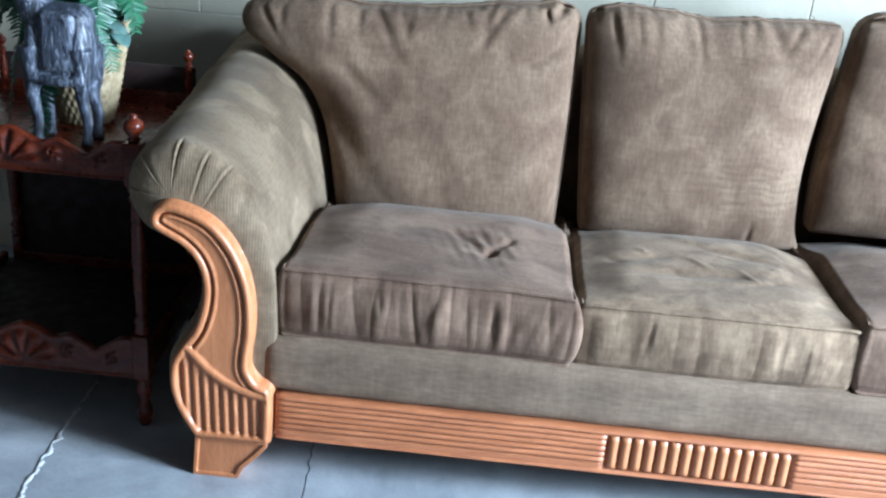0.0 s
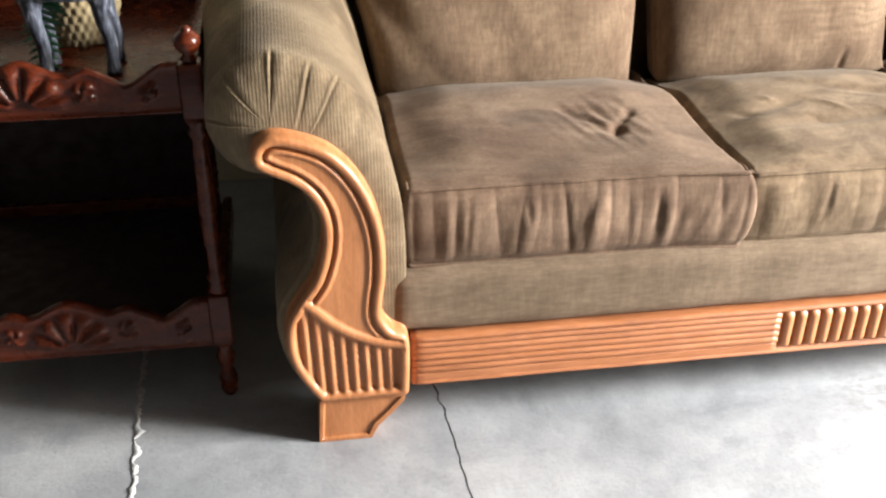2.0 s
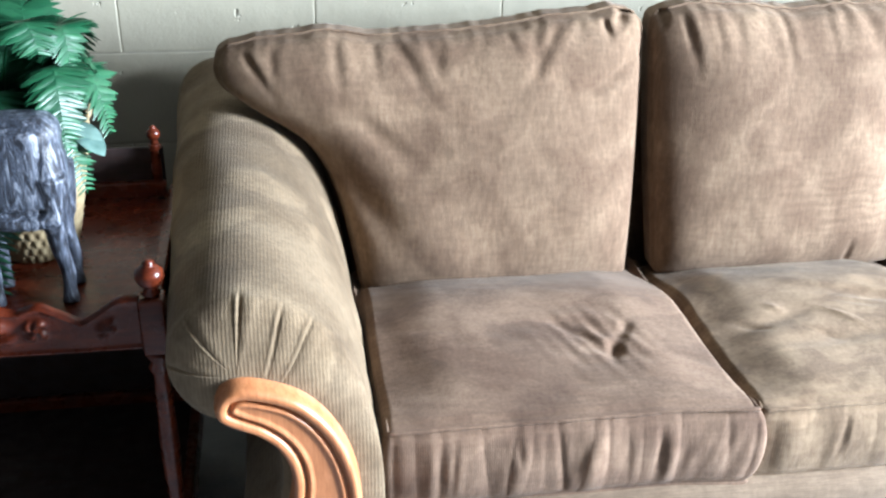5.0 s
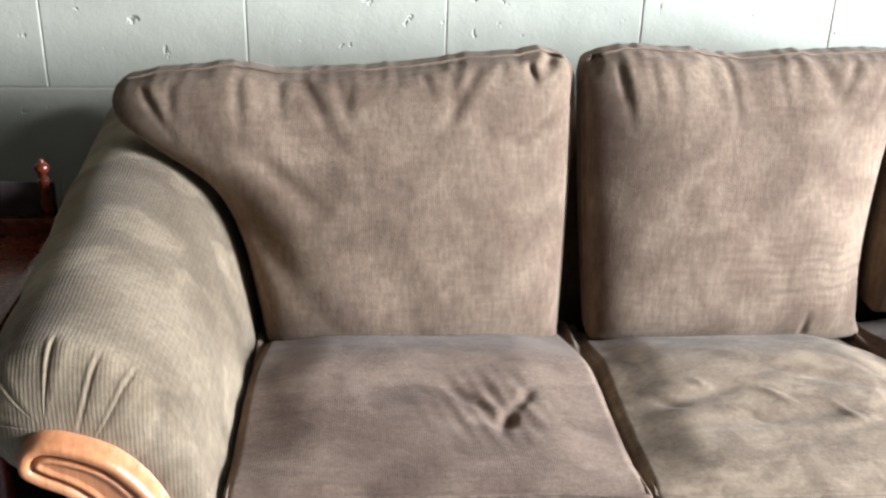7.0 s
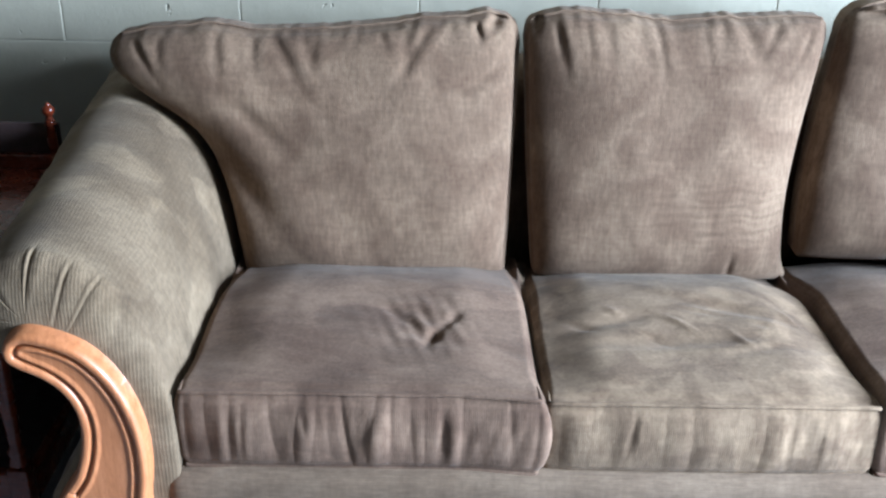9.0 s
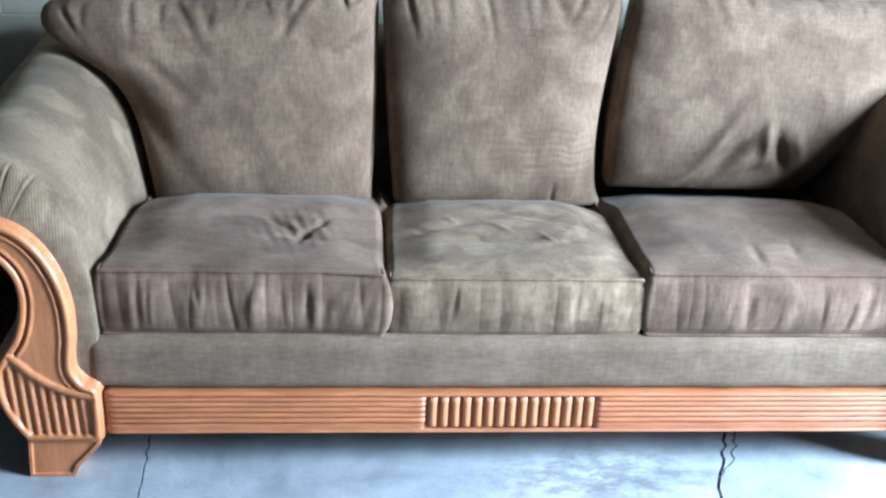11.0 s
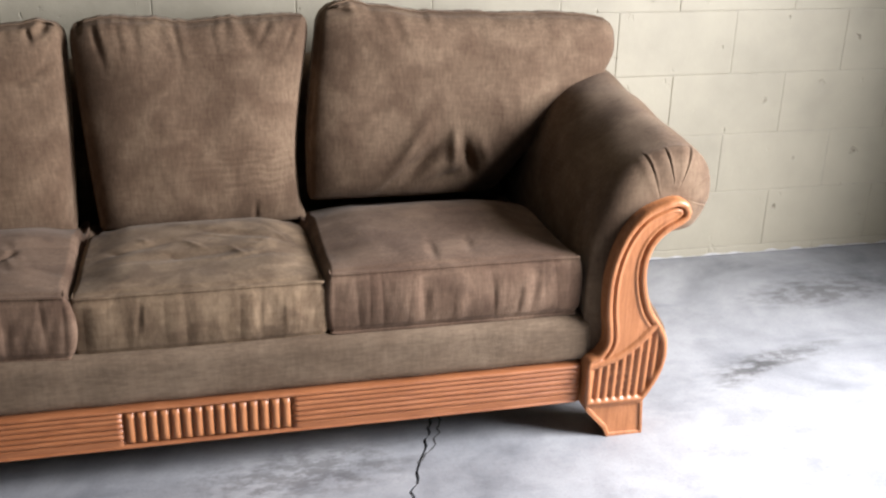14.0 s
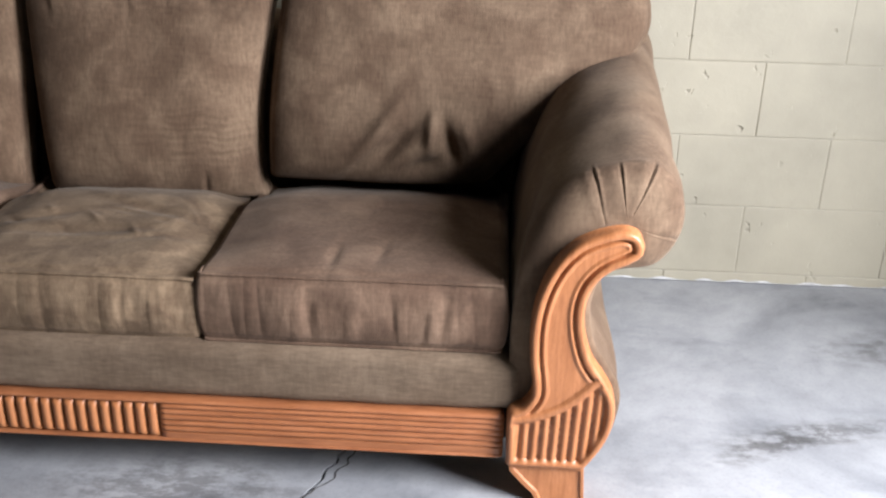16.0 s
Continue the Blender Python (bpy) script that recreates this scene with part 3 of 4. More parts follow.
def arm(seed, plump, turn=0.0):
    """A rolled arm, gathered into pleats over its front end, which spreads and climbs a little towards the back."""
    sec = spline(ARM, 720)
    sec = sec + plump * sm(-0.15, -0.26, sec[:, 0])[:, None] * sm(0.46, 0.52, sec[:, 1])[:, None] * (sec - np.array((-0.18, 0.60)))
    spine = spline([(-0.100, 0.08), (-0.105, 0.25), (-0.080, 0.40), (-0.088, 0.50), (-0.130, 0.575), (-0.198, 0.602)], 80)
    core = spine[np.argmin(((sec[:, None] - spine[None]) ** 2).sum(2), axis=1)]
    ys = np.concatenate([np.linspace(0, 0.09, 44), np.linspace(0.095, 0.93, 84)])
    R, v = 0.012 + 0.038 * sm(0.44, 0.56, sec[:, 1]), []
    dent = wob2(seed, 7, 0.10, 0.35)
    ang = np.arctan2(sec[:, 1] - 0.575, sec[:, 0] + 0.18)
    top = sm(0.50, 0.56, sec[:, 1])
    arc = np.linspace(0, 1.2, len(sec))
    for y in ys:
        k = np.sqrt(np.clip(1 - np.clip((R - y) / R, 0, 1) ** 2, 0, 1)) * 0.92 + 0.08
        q = core + (sec - core) * k[:, None]
        pleat = np.zeros(len(sec))
        for a, reach, deep in ((0.78, 0.044, 1.0), (1.16, 0.036, 1.1), (1.62, 0.046, 1.2), (2.25, 0.036, 0.7), (2.85, 0.036, 0.9)):
            a += turn
            dd = (ang - a - 2.2 * max(0.0, y - 0.02) * (a % 6.283 - 1.75) + np.pi) % (2 * np.pi) - np.pi
            dd = dd * 0.11
            fade = deep * math.exp(-(y / reach) ** 4)
            # a tuck: a sharp lip on one side, a groove under it, fabric swelling beyond
            pleat += fade * (0.0046 * np.exp(-(dd / 0.0022) ** 2) - 0.0030 * np.exp(-((dd - 0.0050) / 0.0026) ** 2) - 0.0030 * np.exp(-((dd + 0.014) / 0.010) ** 2))
        nrm = q - core
        nrm /= np.maximum(np.linalg.norm(nrm, axis=1, keepdims=True), 1e-6)
        q = q - nrm * (pleat * top)[:, None] + nrm * (0.0035 * dent(arc, np.full_like(arc, y)) * sm(0.02, 0.1, y))[:, None]
        lift = sm(0.30, 0.62, sec[:, 1]) * y / 0.7
        q = q + np.stack([-0.028 * lift, 0.052 * lift], 1)
        v += [(a, y + 0.012, b) for a, b in q]
    n, m = len(sec), len(ys)
    f = [(i * n + j, i * n + j + 1, (i + 1) * n + j + 1, (i + 1) * n + j) for i in range(m - 1) for j in range(n - 1)]
    f += [((i + 1) * n, i * n, i * n + n - 1, (i + 1) * n + n - 1) for i in range(m - 1)]
    f += [tuple(range(n))[::-1], tuple(range((m - 1) * n, m * n))]
    return v, f


part("arm", settled(arm(61, 0.0)), FAB_ARM, sofa, "rolled arm in pale olive-brown chenille, pleated at the end")
part("arm", mirrored(arm(67, 0.11, 0.40)), FAB_BACK, sofa, "rolled arm in brown chenille, pleated at the end")


def sofa_back():
    u, f = lattice(60, 14, 30)
    p = rounded(u, (0.98, 0.10, 0.33), 0.09)
    p += np.array((LEN / 2, 0.855, 0.44))
    p[:, 1] += 0.03 * (p[:, 2] - 0.5)
    return p, f


part("back", sofa_back(), FAB_BACK, sofa)


def piping(shape, z, radius=0.0036):
    """Welt along the front edge of a cushion and a little way round its sides, at the unit height z."""
    s, r = np.linspace(-1, 1, 150), np.linspace(-0.86, -1, 30)[:-1]
    loop = np.vstack([np.stack([-np.ones_like(r), r, z * np.ones_like(r)], 1), np.stack([s, -np.ones_like(s), z * np.ones_like(s)], 1),
                      np.stack([np.ones_like(r), r[::-1], z * np.ones_like(r)], 1)])
    rad = radius * np.interp(np.arange(len(loop)), [0, 26, len(loop) - 27, len(loop) - 1], [0.2, 1, 1, 0.2])
    p = shape(loop)
    p[:, 1] -= 0.0016 * sm(-0.8, -1.0, loop[:, 1])
    p[:, 2] += 0.0014 * z
    return tube(p, rad, 7)


def seat_shape(x0, x1, y0, zb, zt, seed, crown, dents, folds, number, corner=0.0, crumple=None):
    """Maps the unit box to a seat cushion with a gathered front border."""
    w1, w2 = wob(seed, 5, 0.045, 0.11), wob(seed + 1, 6, 0.05, 0.16)
    soft = wob2(seed + 2, 16, 0.15, 0.5)
    fine = wob2(seed + 3, 16, 0.03, 0.12)
    pucker = wob2(seed + 4, 7, 0.022, 0.05)
    cx, half = (x0 + x1) / 2, (x1 - x0) / 2
    depth = 0.62
    rr, tucks = random.Random(seed), []
    for k in range(number):
        side = rr.uniform(-0.92, 0.97) if k % 3 else rr.uniform(0.45, 0.97)
        tucks.append((cx + half * side, rr.uniform(-0.35, 0.45), rr.uniform(0.3, 0.85), rr.uniform(0.0045, 0.0105), rr.uniform(0.2, 1.0) ** 1.3, rr.uniform(-0.15, 0.15) + 0.30 * max(0.0, side - 0.3)))

    def shape(u):
        p = rounded(u, (half, depth / 2, (zt - zb) / 2), 0.013)
        p += np.array((cx, y0 + depth / 2, (zt + zb) / 2))
        a, b, c = u[:, 0], u[:, 1], u[:, 2]
        top, front = sm(0.0, 1.0, c), sm(-0.7, -1.0, b)
        p[:, 2] += top * (crown * (1 - a ** 4) * (1 - np.clip(b, -1, 1) ** 4) - 0.062 * sm(0.10, 1.0, b) + 0.0030 * soft(p[:, 0], p[:, 1]) * (1 - b ** 6) + 0.0004 * fine(p[:, 0], p[:, 1]))
        p[:, 1] -= front * 0.016 * (1 - a ** 4) * (1 - c ** 2)
        p[:, 2] -= top * 0.013 * sm(0.55, 1.0, np.abs(a)) * sm(-1.0, -0.5, b)
        p[:, 0] -= a * top * (0.003 + 0.012 * sm(-0.2, 1.0, b)) * sm(-1.0, -0.75, b)
        p[:, 0] += np.sign(a) * sm(0.8, 1.0, np.abs(a)) * 0.008 * (1 - c ** 2) * (1 - 0.3 * b)
        # gathers in the border: spindle-shaped tucks, each with a ridge beside it
        for gx, gc, gl, gw, gd, gs in tucks:
            off = p[:, 0] - gx - gs * (c - gc) * 0.07
            run = np.exp(-((c - gc) / gl) ** 2) * np.clip(1 - c ** 2, 0, 1) ** 0.4
            p[:, 1] += front * 0.40 * folds * gd * run * (np.exp(-(off / gw) ** 2) - 0.5 * np.exp(-((off - 2.0 * gw) / (1.2 * gw)) ** 2))
        # soft standing folds between the tucks, each pinched at its foot
        drift = p[:, 0] + 0.010 * w2(p[:, 0]) * c
        fold = np.abs(w1(drift)) ** 0.75 - 0.55
        p[:, 1] -= front * 0.78 * folds * fold * (0.55 + 0.45 * np.clip(w2(p[:, 0] + 0.7), -1, 1)) * np.clip(1 - (c - 0.1) ** 2 * 1.05, 0, 1) ** 0.6
        p[:, 1] += front * 0.0022 * w2(p[:, 0]) * (1 - c ** 2)
        # the seams draw the cloth in beside the welts
        tall, lip = (zt - zb) / 2, sm(-0.999, -0.98, b)
        rim = np.exp(-(((1 - np.abs(c)) * tall - 0.011) / 0.0055) ** 2)
        p[:, 1] += sm(-0.93, -1.0, b) * 0.0035 * rim
        p[:, 2] -= top * lip * 0.0035 * np.exp(-(((1 + b) * depth / 2 - 0.014) / 0.007) ** 2)
        # the worn corner sags forward
        cr = sm(0.55, 1.0, a) * front
        p[:, 1] -= corner * cr * (1 - 0.35 * c ** 2)
        p[:, 0] += corner * 0.9 * cr * (1 - 0.55 * c ** 2)
        p[:, 2] -= corner * 0.1 * cr
        if crumple:
            ex, ey = (p[:, 0] - crumple[0]) / 0.080, (p[:, 1] - crumple[1]) / 0.085
            p[:, 2] += sm(0.2, 0.9, c) * 0.0026 * np.exp(-ex ** 2 - ey ** 2) * pucker(p[:, 0] + 0.3 * p[:, 1], 0.55 * p[:, 1])
        for dx, dy, ang, long, wide, deep in dents:
            ex, ey = p[:, 0] - dx, p[:, 1] - dy
            s, t = ex * math.cos(ang) + ey * math.sin(ang), -ex * math.sin(ang) + ey * math.cos(ang)
            p[:, 2] -= sm(0.2, 0.9, c) * deep * np.exp(-(s / long) ** 2 - (t / wide) ** 2)
        return p

    return shape


def seat_cushion(shape, material, label):
    u, f = lattice(240, 110, 40)
    ob = part("seat_cushion", (shape(u), f), material, sofa, label)
    part("piping", piping(shape, 1.0), material, ob)
    part("piping", piping(shape, -1.0), material, ob)


seat_cushion(seat_shape(-0.002, 0.566, 0.035, 0.312, 0.458, 71, 0.006,
                        [(0.398, 0.216, 1.2, 0.028, 0.011, 0.010), (0.345, 0.275, 2.3, 0.040, 0.012, 0.006), (0.430, 0.270, 1.0, 0.030, 0.010, 0.005), (0.380, 0.245, 0.3, 0.09, 0.08, 0.007)], 0.0052, 30, 0.014, (0.378, 0.250)), FAB_SEAT,
             "dark brown seat cushion with a puckered dent and gathered border")
seat_cushion(seat_shape(0.577, 1.106, 0.035, 0.308, 0.446, 81, 0.011,
                        [(0.70, 0.28, 0.3, 0.09, 0.02, 0.007), (0.93, 0.33, 2.8, 0.11, 0.018, 0.007), (0.83, 0.22, 0.1, 0.2, 0.02, 0.006), (0.98, 0.20, 0.2, 0.1, 0.015, 0.004)] + [(0.66 + 0.055 * k + 0.012 * math.sin(7 * k), 0.27 + 0.05 * math.sin(2.1 * k), 2.5 + 0.5 * math.sin(3.3 * k), 0.030 + 0.012 * math.sin(5 * k), 0.0075, 0.0036 * (-1) ** k) for k in range(8)], 0.0034, 22), FAB_OLIVE,
             "olive brown seat cushion with a rumpled top")
seat_cushion(seat_shape(1.112, 1.690, 0.030, 0.316, 0.462, 91, 0.012,
                        [(1.36, 0.12, 1.5, 0.05, 0.012, 0.004), (1.45, 0.14, 1.4, 0.05, 0.012, 0.003)], 0.0030, 17), FAB_SEAT, "dark brown seat cushion with a smooth top")


def back_shape(left, right, zb, tops, seed, yb, lean, thick, creases, gather, ripples=()):
    """Maps the unit box to a stuffed back cushion. left, right: x by height; tops: the top edge by x."""
    lx, lz = spline(left, 60).T
    rx, rz = spline(right, 60).T
    tx, tz = zip(*tops)
    g1, g2 = wob(seed, 8, 0.025, 0.075), wob(seed + 1, 6, 0.08, 0.25)
    soft, fine = wob2(seed + 2, 16, 0.16, 0.6), wob2(seed + 3, 16, 0.04, 0.14)

    rr = random.Random(seed)
    span, tucks, gx = tx[-1] - tx[0], [], tx[0] + 0.05
    while gx < tx[-1] - 0.03:
        side = (gx - tx[0]) / span - 0.5
        tucks.append((gx, rr.uniform(0.020, 0.085), rr.uniform(0.006, 0.016), gather * rr.uniform(0.2, 0.85), rr.uniform(-0.2, 0.7) if side < 0.2 else rr.uniform(-0.7, 0.1)))
        gx += rr.uniform(0.03, 0.095)

    def shape(u):
        a, b, c = u[:, 0], u[:, 1], u[:, 2]
        r = rounded(u, (1, 1, 1), 0.07)
        a2, b2, c2 = r[:, 0], r[:, 1], r[:, 2]
        zt0 = 0.88
        z = zb + (zt0 - zb) * (c2 + 1) / 2
        xl, xr = np.interp(z, lz, lx), np.interp(z, rz, rx)
        x = xl + (xr - xl) * (a2 + 1) / 2
        ztop = np.interp(x, tx, tz)
        up = (c2 + 1) / 2
        z = zb + (ztop - zb) * up
        puff = np.clip(1 - np.abs(a) ** 3.6, 0, 1) ** 0.55 * np.clip(1 - np.abs(c) ** 4.5, 0, 1) ** 0.5
        half = thick * (0.26 + 0.74 * puff)
        y = yb + thick + lean * up + b2 * half
        front = sm(0.3, -0.9, b)
        y -= front * (0.007 * soft(x, z) + 0.0006 * fine(x, z)) * puff
        # gathers that run down from the top seam
        for gx, gl, gw, gd, gs in tucks:
            run = np.clip((ztop - z) / gl, 0, 3)
            off = x - gx - gs * (ztop - z)
            deep = gd * np.exp(-run ** 2) * sm(0.15, 0.6, puff)
            y += front * deep * (np.exp(-(off / gw) ** 2) - 0.55 * np.exp(-((off - 2.1 * gw) / (1.3 * gw)) ** 2))
        z += 0.0035 * g2(x + 0.4) * sm(0.85, 1.0, up) + 0.0012 * g1(x) * sm(0.93, 1.0, up)
        # pinched corners
        for s in (-1, 1):
            k = sm(0.75, 1.0, s * a) * sm(0.8, 1.0, c)
            z -= 0.010 * k
            x -= s * 0.008 * k
        for dx, dz, ang, long, wide, deep in creases:
            ex, ez = x - dx, z - dz
            q, t = ex * math.cos(ang) + ez * math.sin(ang), -ex * math.sin(ang) + ez * math.cos(ang)
            y += front * deep * np.exp(-(q / long) ** 2 - (t / wide) ** 2)
        # close-set ripples where the cloth has slumped
        for dx, dz, rx_, rz_, pitch, amp in ripples:
            wide = np.exp(-((x - dx) / rx_) ** 4 - ((z - dz) / rz_) ** 4)
            phase = (z + 0.02 * (x - dx) + 0.0035 * g2(x * 1.7) + 0.002 * fine(x, z)) / pitch
            y += front * amp * wide * (np.abs(np.sin(np.pi * phase)) ** 0.6 - 0.6)
        return np.stack([x, y, z], 1)

    return shape


def back_cushion(shape, material, label):
    u, f = lattice(170, 10, 150)
    ob = part("back_cushion", (shape(u), f), material, sofa, label)
    s = np.linspace(-0.97, 0.97, 80)
    edge = np.stack([s, -0.9 * np.ones_like(s), np.ones_like(s)], 1)
    part("seam", tube(shape(edge) + np.array((0, 0, 0.0005)), 0.0024, 6), material, ob)


back_cushion(back_shape([(0.010, 0.38), (-0.002, 0.45), (-0.030, 0.58), (-0.085, 0.68), (-0.190, 0.76), (-0.238, 0.81), (-0.240, 0.88)],
                        [(0.542, 0.38), (0.552, 0.60), (0.558, 0.88)], 0.376, [(-0.25, 0.858), (-0.05, 0.872), (0.12, 0.862), (0.35, 0.886), (0.50, 0.908), (0.57, 0.900)],
                        101, 0.520, 0.085, 0.10, [(0.50, 0.80, 0.5, 0.07, 0.010, 0.006), (0.508, 0.888, 0.6, 0.016, 0.010, 0.022), (0.475, 0.875, 1.9, 0.016, 0.007, 0.014), (0.02, 0.58, -0.9, 0.10, 0.03, 0.010), (0.05, 0.70, -0.7, 0.08, 0.02, 0.006)], 0.0095),
             FAB_BACK, "stuffed brown back cushion with gathered top, leaning over the arm")
back_cushion(back_shape([(0.600, 0.38), (0.580, 0.60), (0.563, 0.88)], [(1.130, 0.38), (1.112, 0.44), (1.112, 0.60), (1.158, 0.88)], 0.380,
                        [(0.57, 0.905), (0.68, 0.910), (0.85, 0.896), (1.0, 0.904), (1.17, 0.915)], 111, 0.520, 0.085, 0.10,
                        [(0.588, 0.893, 1.4, 0.016, 0.007, 0.016), (1.02, 0.50, 0.05, 0.10, 0.006, 0.003), (1.04, 0.53, 0.0, 0.09, 0.006, 0.003), (1.00, 0.56, 0.05, 0.10, 0.006, 0.003), (0.99, 0.425, 1.5, 0.03, 0.008, 0.005)], 0.0085, ((1.005, 0.545, 0.105, 0.075, 0.0165, 0.0026), (0.87, 0.55, 0.06, 0.05, 0.021, 0.0010))),
             FAB_BACK, "stuffed brown back cushion with creased lower corner")
back_cushion(back_shape([(1.132, 0.40), (1.136, 0.60), (1.180, 0.88)], [(1.590, 0.40), (1.672, 0.47), (1.762, 0.56), (1.868, 0.65), (1.945, 0.71), (1.990, 0.78), (1.992, 0.84), (1.980, 0.90)], 0.435,
                        [(1.18, 0.935), (1.26, 0.945), (1.40, 0.915), (1.60, 0.905), (1.85, 0.900), (1.99, 0.892)], 121, 0.515, 0.085, 0.10,
                        [(1.228, 0.920, 0.05, 0.032, 0.007, 0.014), (1.235, 0.935, 0.1, 0.035, 0.007, -0.010), (1.425, 0.535, 0.80, 0.075, 0.018, 0.026), (1.555, 0.545, 1.85, 0.048, 0.016, 0.026), (1.36, 0.50, 0.75, 0.07, 0.014, 0.012), (1.50, 0.495, 0.3, 0.06, 0.022, 0.022),
                         (1.40, 0.585, 0.9, 0.07, 0.016, -0.014), (1.515, 0.575, 1.5, 0.045, 0.014, -0.016), (1.60, 0.56, 1.9, 0.04, 0.014, -0.010)], 0.007),
             FAB_BACK, "stuffed brown back cushion with deep folds, leaning over the arm")

# ---- the side table ----
table = thing("side_table", -0.575, 0.37, 0, "dark cherry two-tier side table with carved galleries and turned posts", "side table")
TX0, TX1, TY0, TY1 = -0.830, -0.320, 0.150, 0.600


def turned(z0, z1, r):
    """A slim turned spindle between two heights."""
    prof = []
    for t, k in ((0, 0.9), (0.03, 1.15), (0.06, 0.75), (0.09, 1.1), (0.13, 0.7), (0.2, 0.8), (0.4, 0.95), (0.5, 1.0), (0.6, 0.95), (0.8, 0.8), (0.87, 0.7), (0.91, 1.1), (0.94, 0.75), (0.97, 1.15), (1, 0.9)):
        prof.append((r * k, z0 + (z1 - z0) * t))
    return prof


def table_post(x, y, tall):
    s = 0.0175 if not tall else 0.012
    ob = part("post", box(x - s, x + s, y - s, y + s, 0.555, 0.645 if not tall else 0.604, 0.003), CHERRY, table)
    part("spindle", lathe(turned(0.222, 0.556, 0.0150), x, y), CHERRY, ob)
    part("block_foot", box(x - s, x + s, y - s, y + s, 0.118, 0.222, 0.003), CHERRY, ob)
    part("foot", lathe([(0.010, 0.0), (0.015, 0.01), (0.016, 0.04), (0.009, 0.06), (0.017, 0.085), (0.012, 0.105), (0.015, 0.119)], x, y), CHERRY, ob)
    knob = [(0.010, 0.645), (0.014, 0.650), (0.008, 0.656), (0.016, 0.664), (0.0205, 0.674), (0.0195, 0.684), (0.012, 0.692), (0.007, 0.694), (0.009, 0.698), (0.002, 0.702)]
    if tall:
        part("spindle", lathe(turned(0.603, 0.700, 0.0095), x, y), CHERRY, ob)
        knob = [(r * 0.6, 0.700 + (z - 0.645) * 0.6) for r, z in knob]
    part("finial", lathe(knob, x, y), CHERRY, ob, "polished knob")


for px, py, tall in ((TX1, TY0, False), (TX0, TY0, False), (TX1 - 0.03, TY1, True), (TX0 + 0.03, TY1, True)):
    table_post(px, py, tall)
part("shelf", box(TX0, TX1, TY0 + 0.004, TY1, 0.585, 0.603, 0.003), CHERRY, table)
# lower shelf, with its shade painted in
part("shelf", box(TX0, TX1, TY0 + 0.004, TY1, 0.140, 0.158, 0.003), SHADED_CHERRY, table)


def gallery(z0, low, shell):
    """A carved front rail: scalloped along the top, a shell in the middle and a leafy scroll to each side."""
    cx, half = (TX0 + TX1) / 2, (TX1 - TX0) / 2 - 0.018
    nx, nz = 150, 26
    v = []
    for i in range(nx + 1):
        s = 2 * i / nx - 1
        x = cx + half * s
        e = abs(s)
        ht = low + 0.034 * math.exp(-(e / 0.22) ** 2) + 0.016 * math.exp(-((e - 0.42) / 0.10) ** 2) + 0.022 * sm(0.72, 0.92, e) - 0.012 * math.exp(-((e - 0.66) / 0.07) ** 2)
        for j in range(nz + 1):
            t = j / nz
            z = z0 + ht * t
            dx, dz = x - cx, z - (z0 + 0.018)
            r, a = math.hypot(dx, dz), math.atan2(dz, dx)
            h = 0.0
            if shell:
                h += 0.012 * sm(0.075, 0.055, r) * sm(0.010, 0.02, r) * abs(math.cos(a * 5.5)) * sm(-0.1, 0.25, a) * sm(-0.1, 0.25, math.pi - a)
                for c, q in ((0.40, 0.021), (0.80, 0.017)):
                    rx, rz = (e - c) * half, z - (z0 + 0.55 * ht)
                    rr, ra = math.hypot(rx, rz), math.atan2(rz, rx)
                    h += 0.009 * sm(q, q * 0.6, rr) * (0.55 + 0.45 * math.cos(ra * 4 + rr * 190))
            h += 0.003 * sm(0.10, 0.0, t) + 0.003 * sm(0.88, 1.0, t)
            v.append((x, TY0 - 0.012 - h, z))
    n = nz + 1
    f = [(i * n + j, (i + 1) * n + j, (i + 1) * n + j + 1, i * n + j + 1) for i in range(nx) for j in range(nz)]
    ring = [i * n for i in range(nx + 1)] + [nx * n + j for j in range(1, n)] + [i * n + nz for i in range(nx - 1, -1, -1)] + [j for j in range(nz - 1, 0, -1)]
    k = len(v)
    v += [(v[i][0], TY0 + 0.006, v[i][2]) for i in ring]
    f += [(ring[(i + 1) % len(ring)], ring[i], k + i, k + (i + 1) % len(ring)) for i in range(len(ring))]
    return v, f


part("gallery", gallery(0.567, 0.056, True), CHERRY, table, "carved gallery with a shell and scrolls")
part("gallery", gallery(0.120, 0.070, True), CHERRY, table, "carved gallery with a shell and scrolls")
for tz in (0.567, 0.120):
    for tx in (TX0, TX1):
        part("side_rail", box(tx - 0.009, tx + 0.009, TY0 + 0.017, TY1 - 0.017, tz, tz + 0.062, 0.003), CHERRY, table)
    part("back_rail", box(TX0 + 0.017, TX1 - 0.017, TY1 - 0.008, TY1 + 0.008, tz, tz + 0.062, 0.003), CHERRY, table)

# added panel that stands in for the dark shade behind the table
part("shade_panel", box(TX0 + 0.017, TX1 - 0.017, TY1 + 0.008, TY1 + 0.016, 0.118, 0.690, 0.002), SHADED_CHERRY, table)

# ---- the carved animal ----
TOP = 0.603


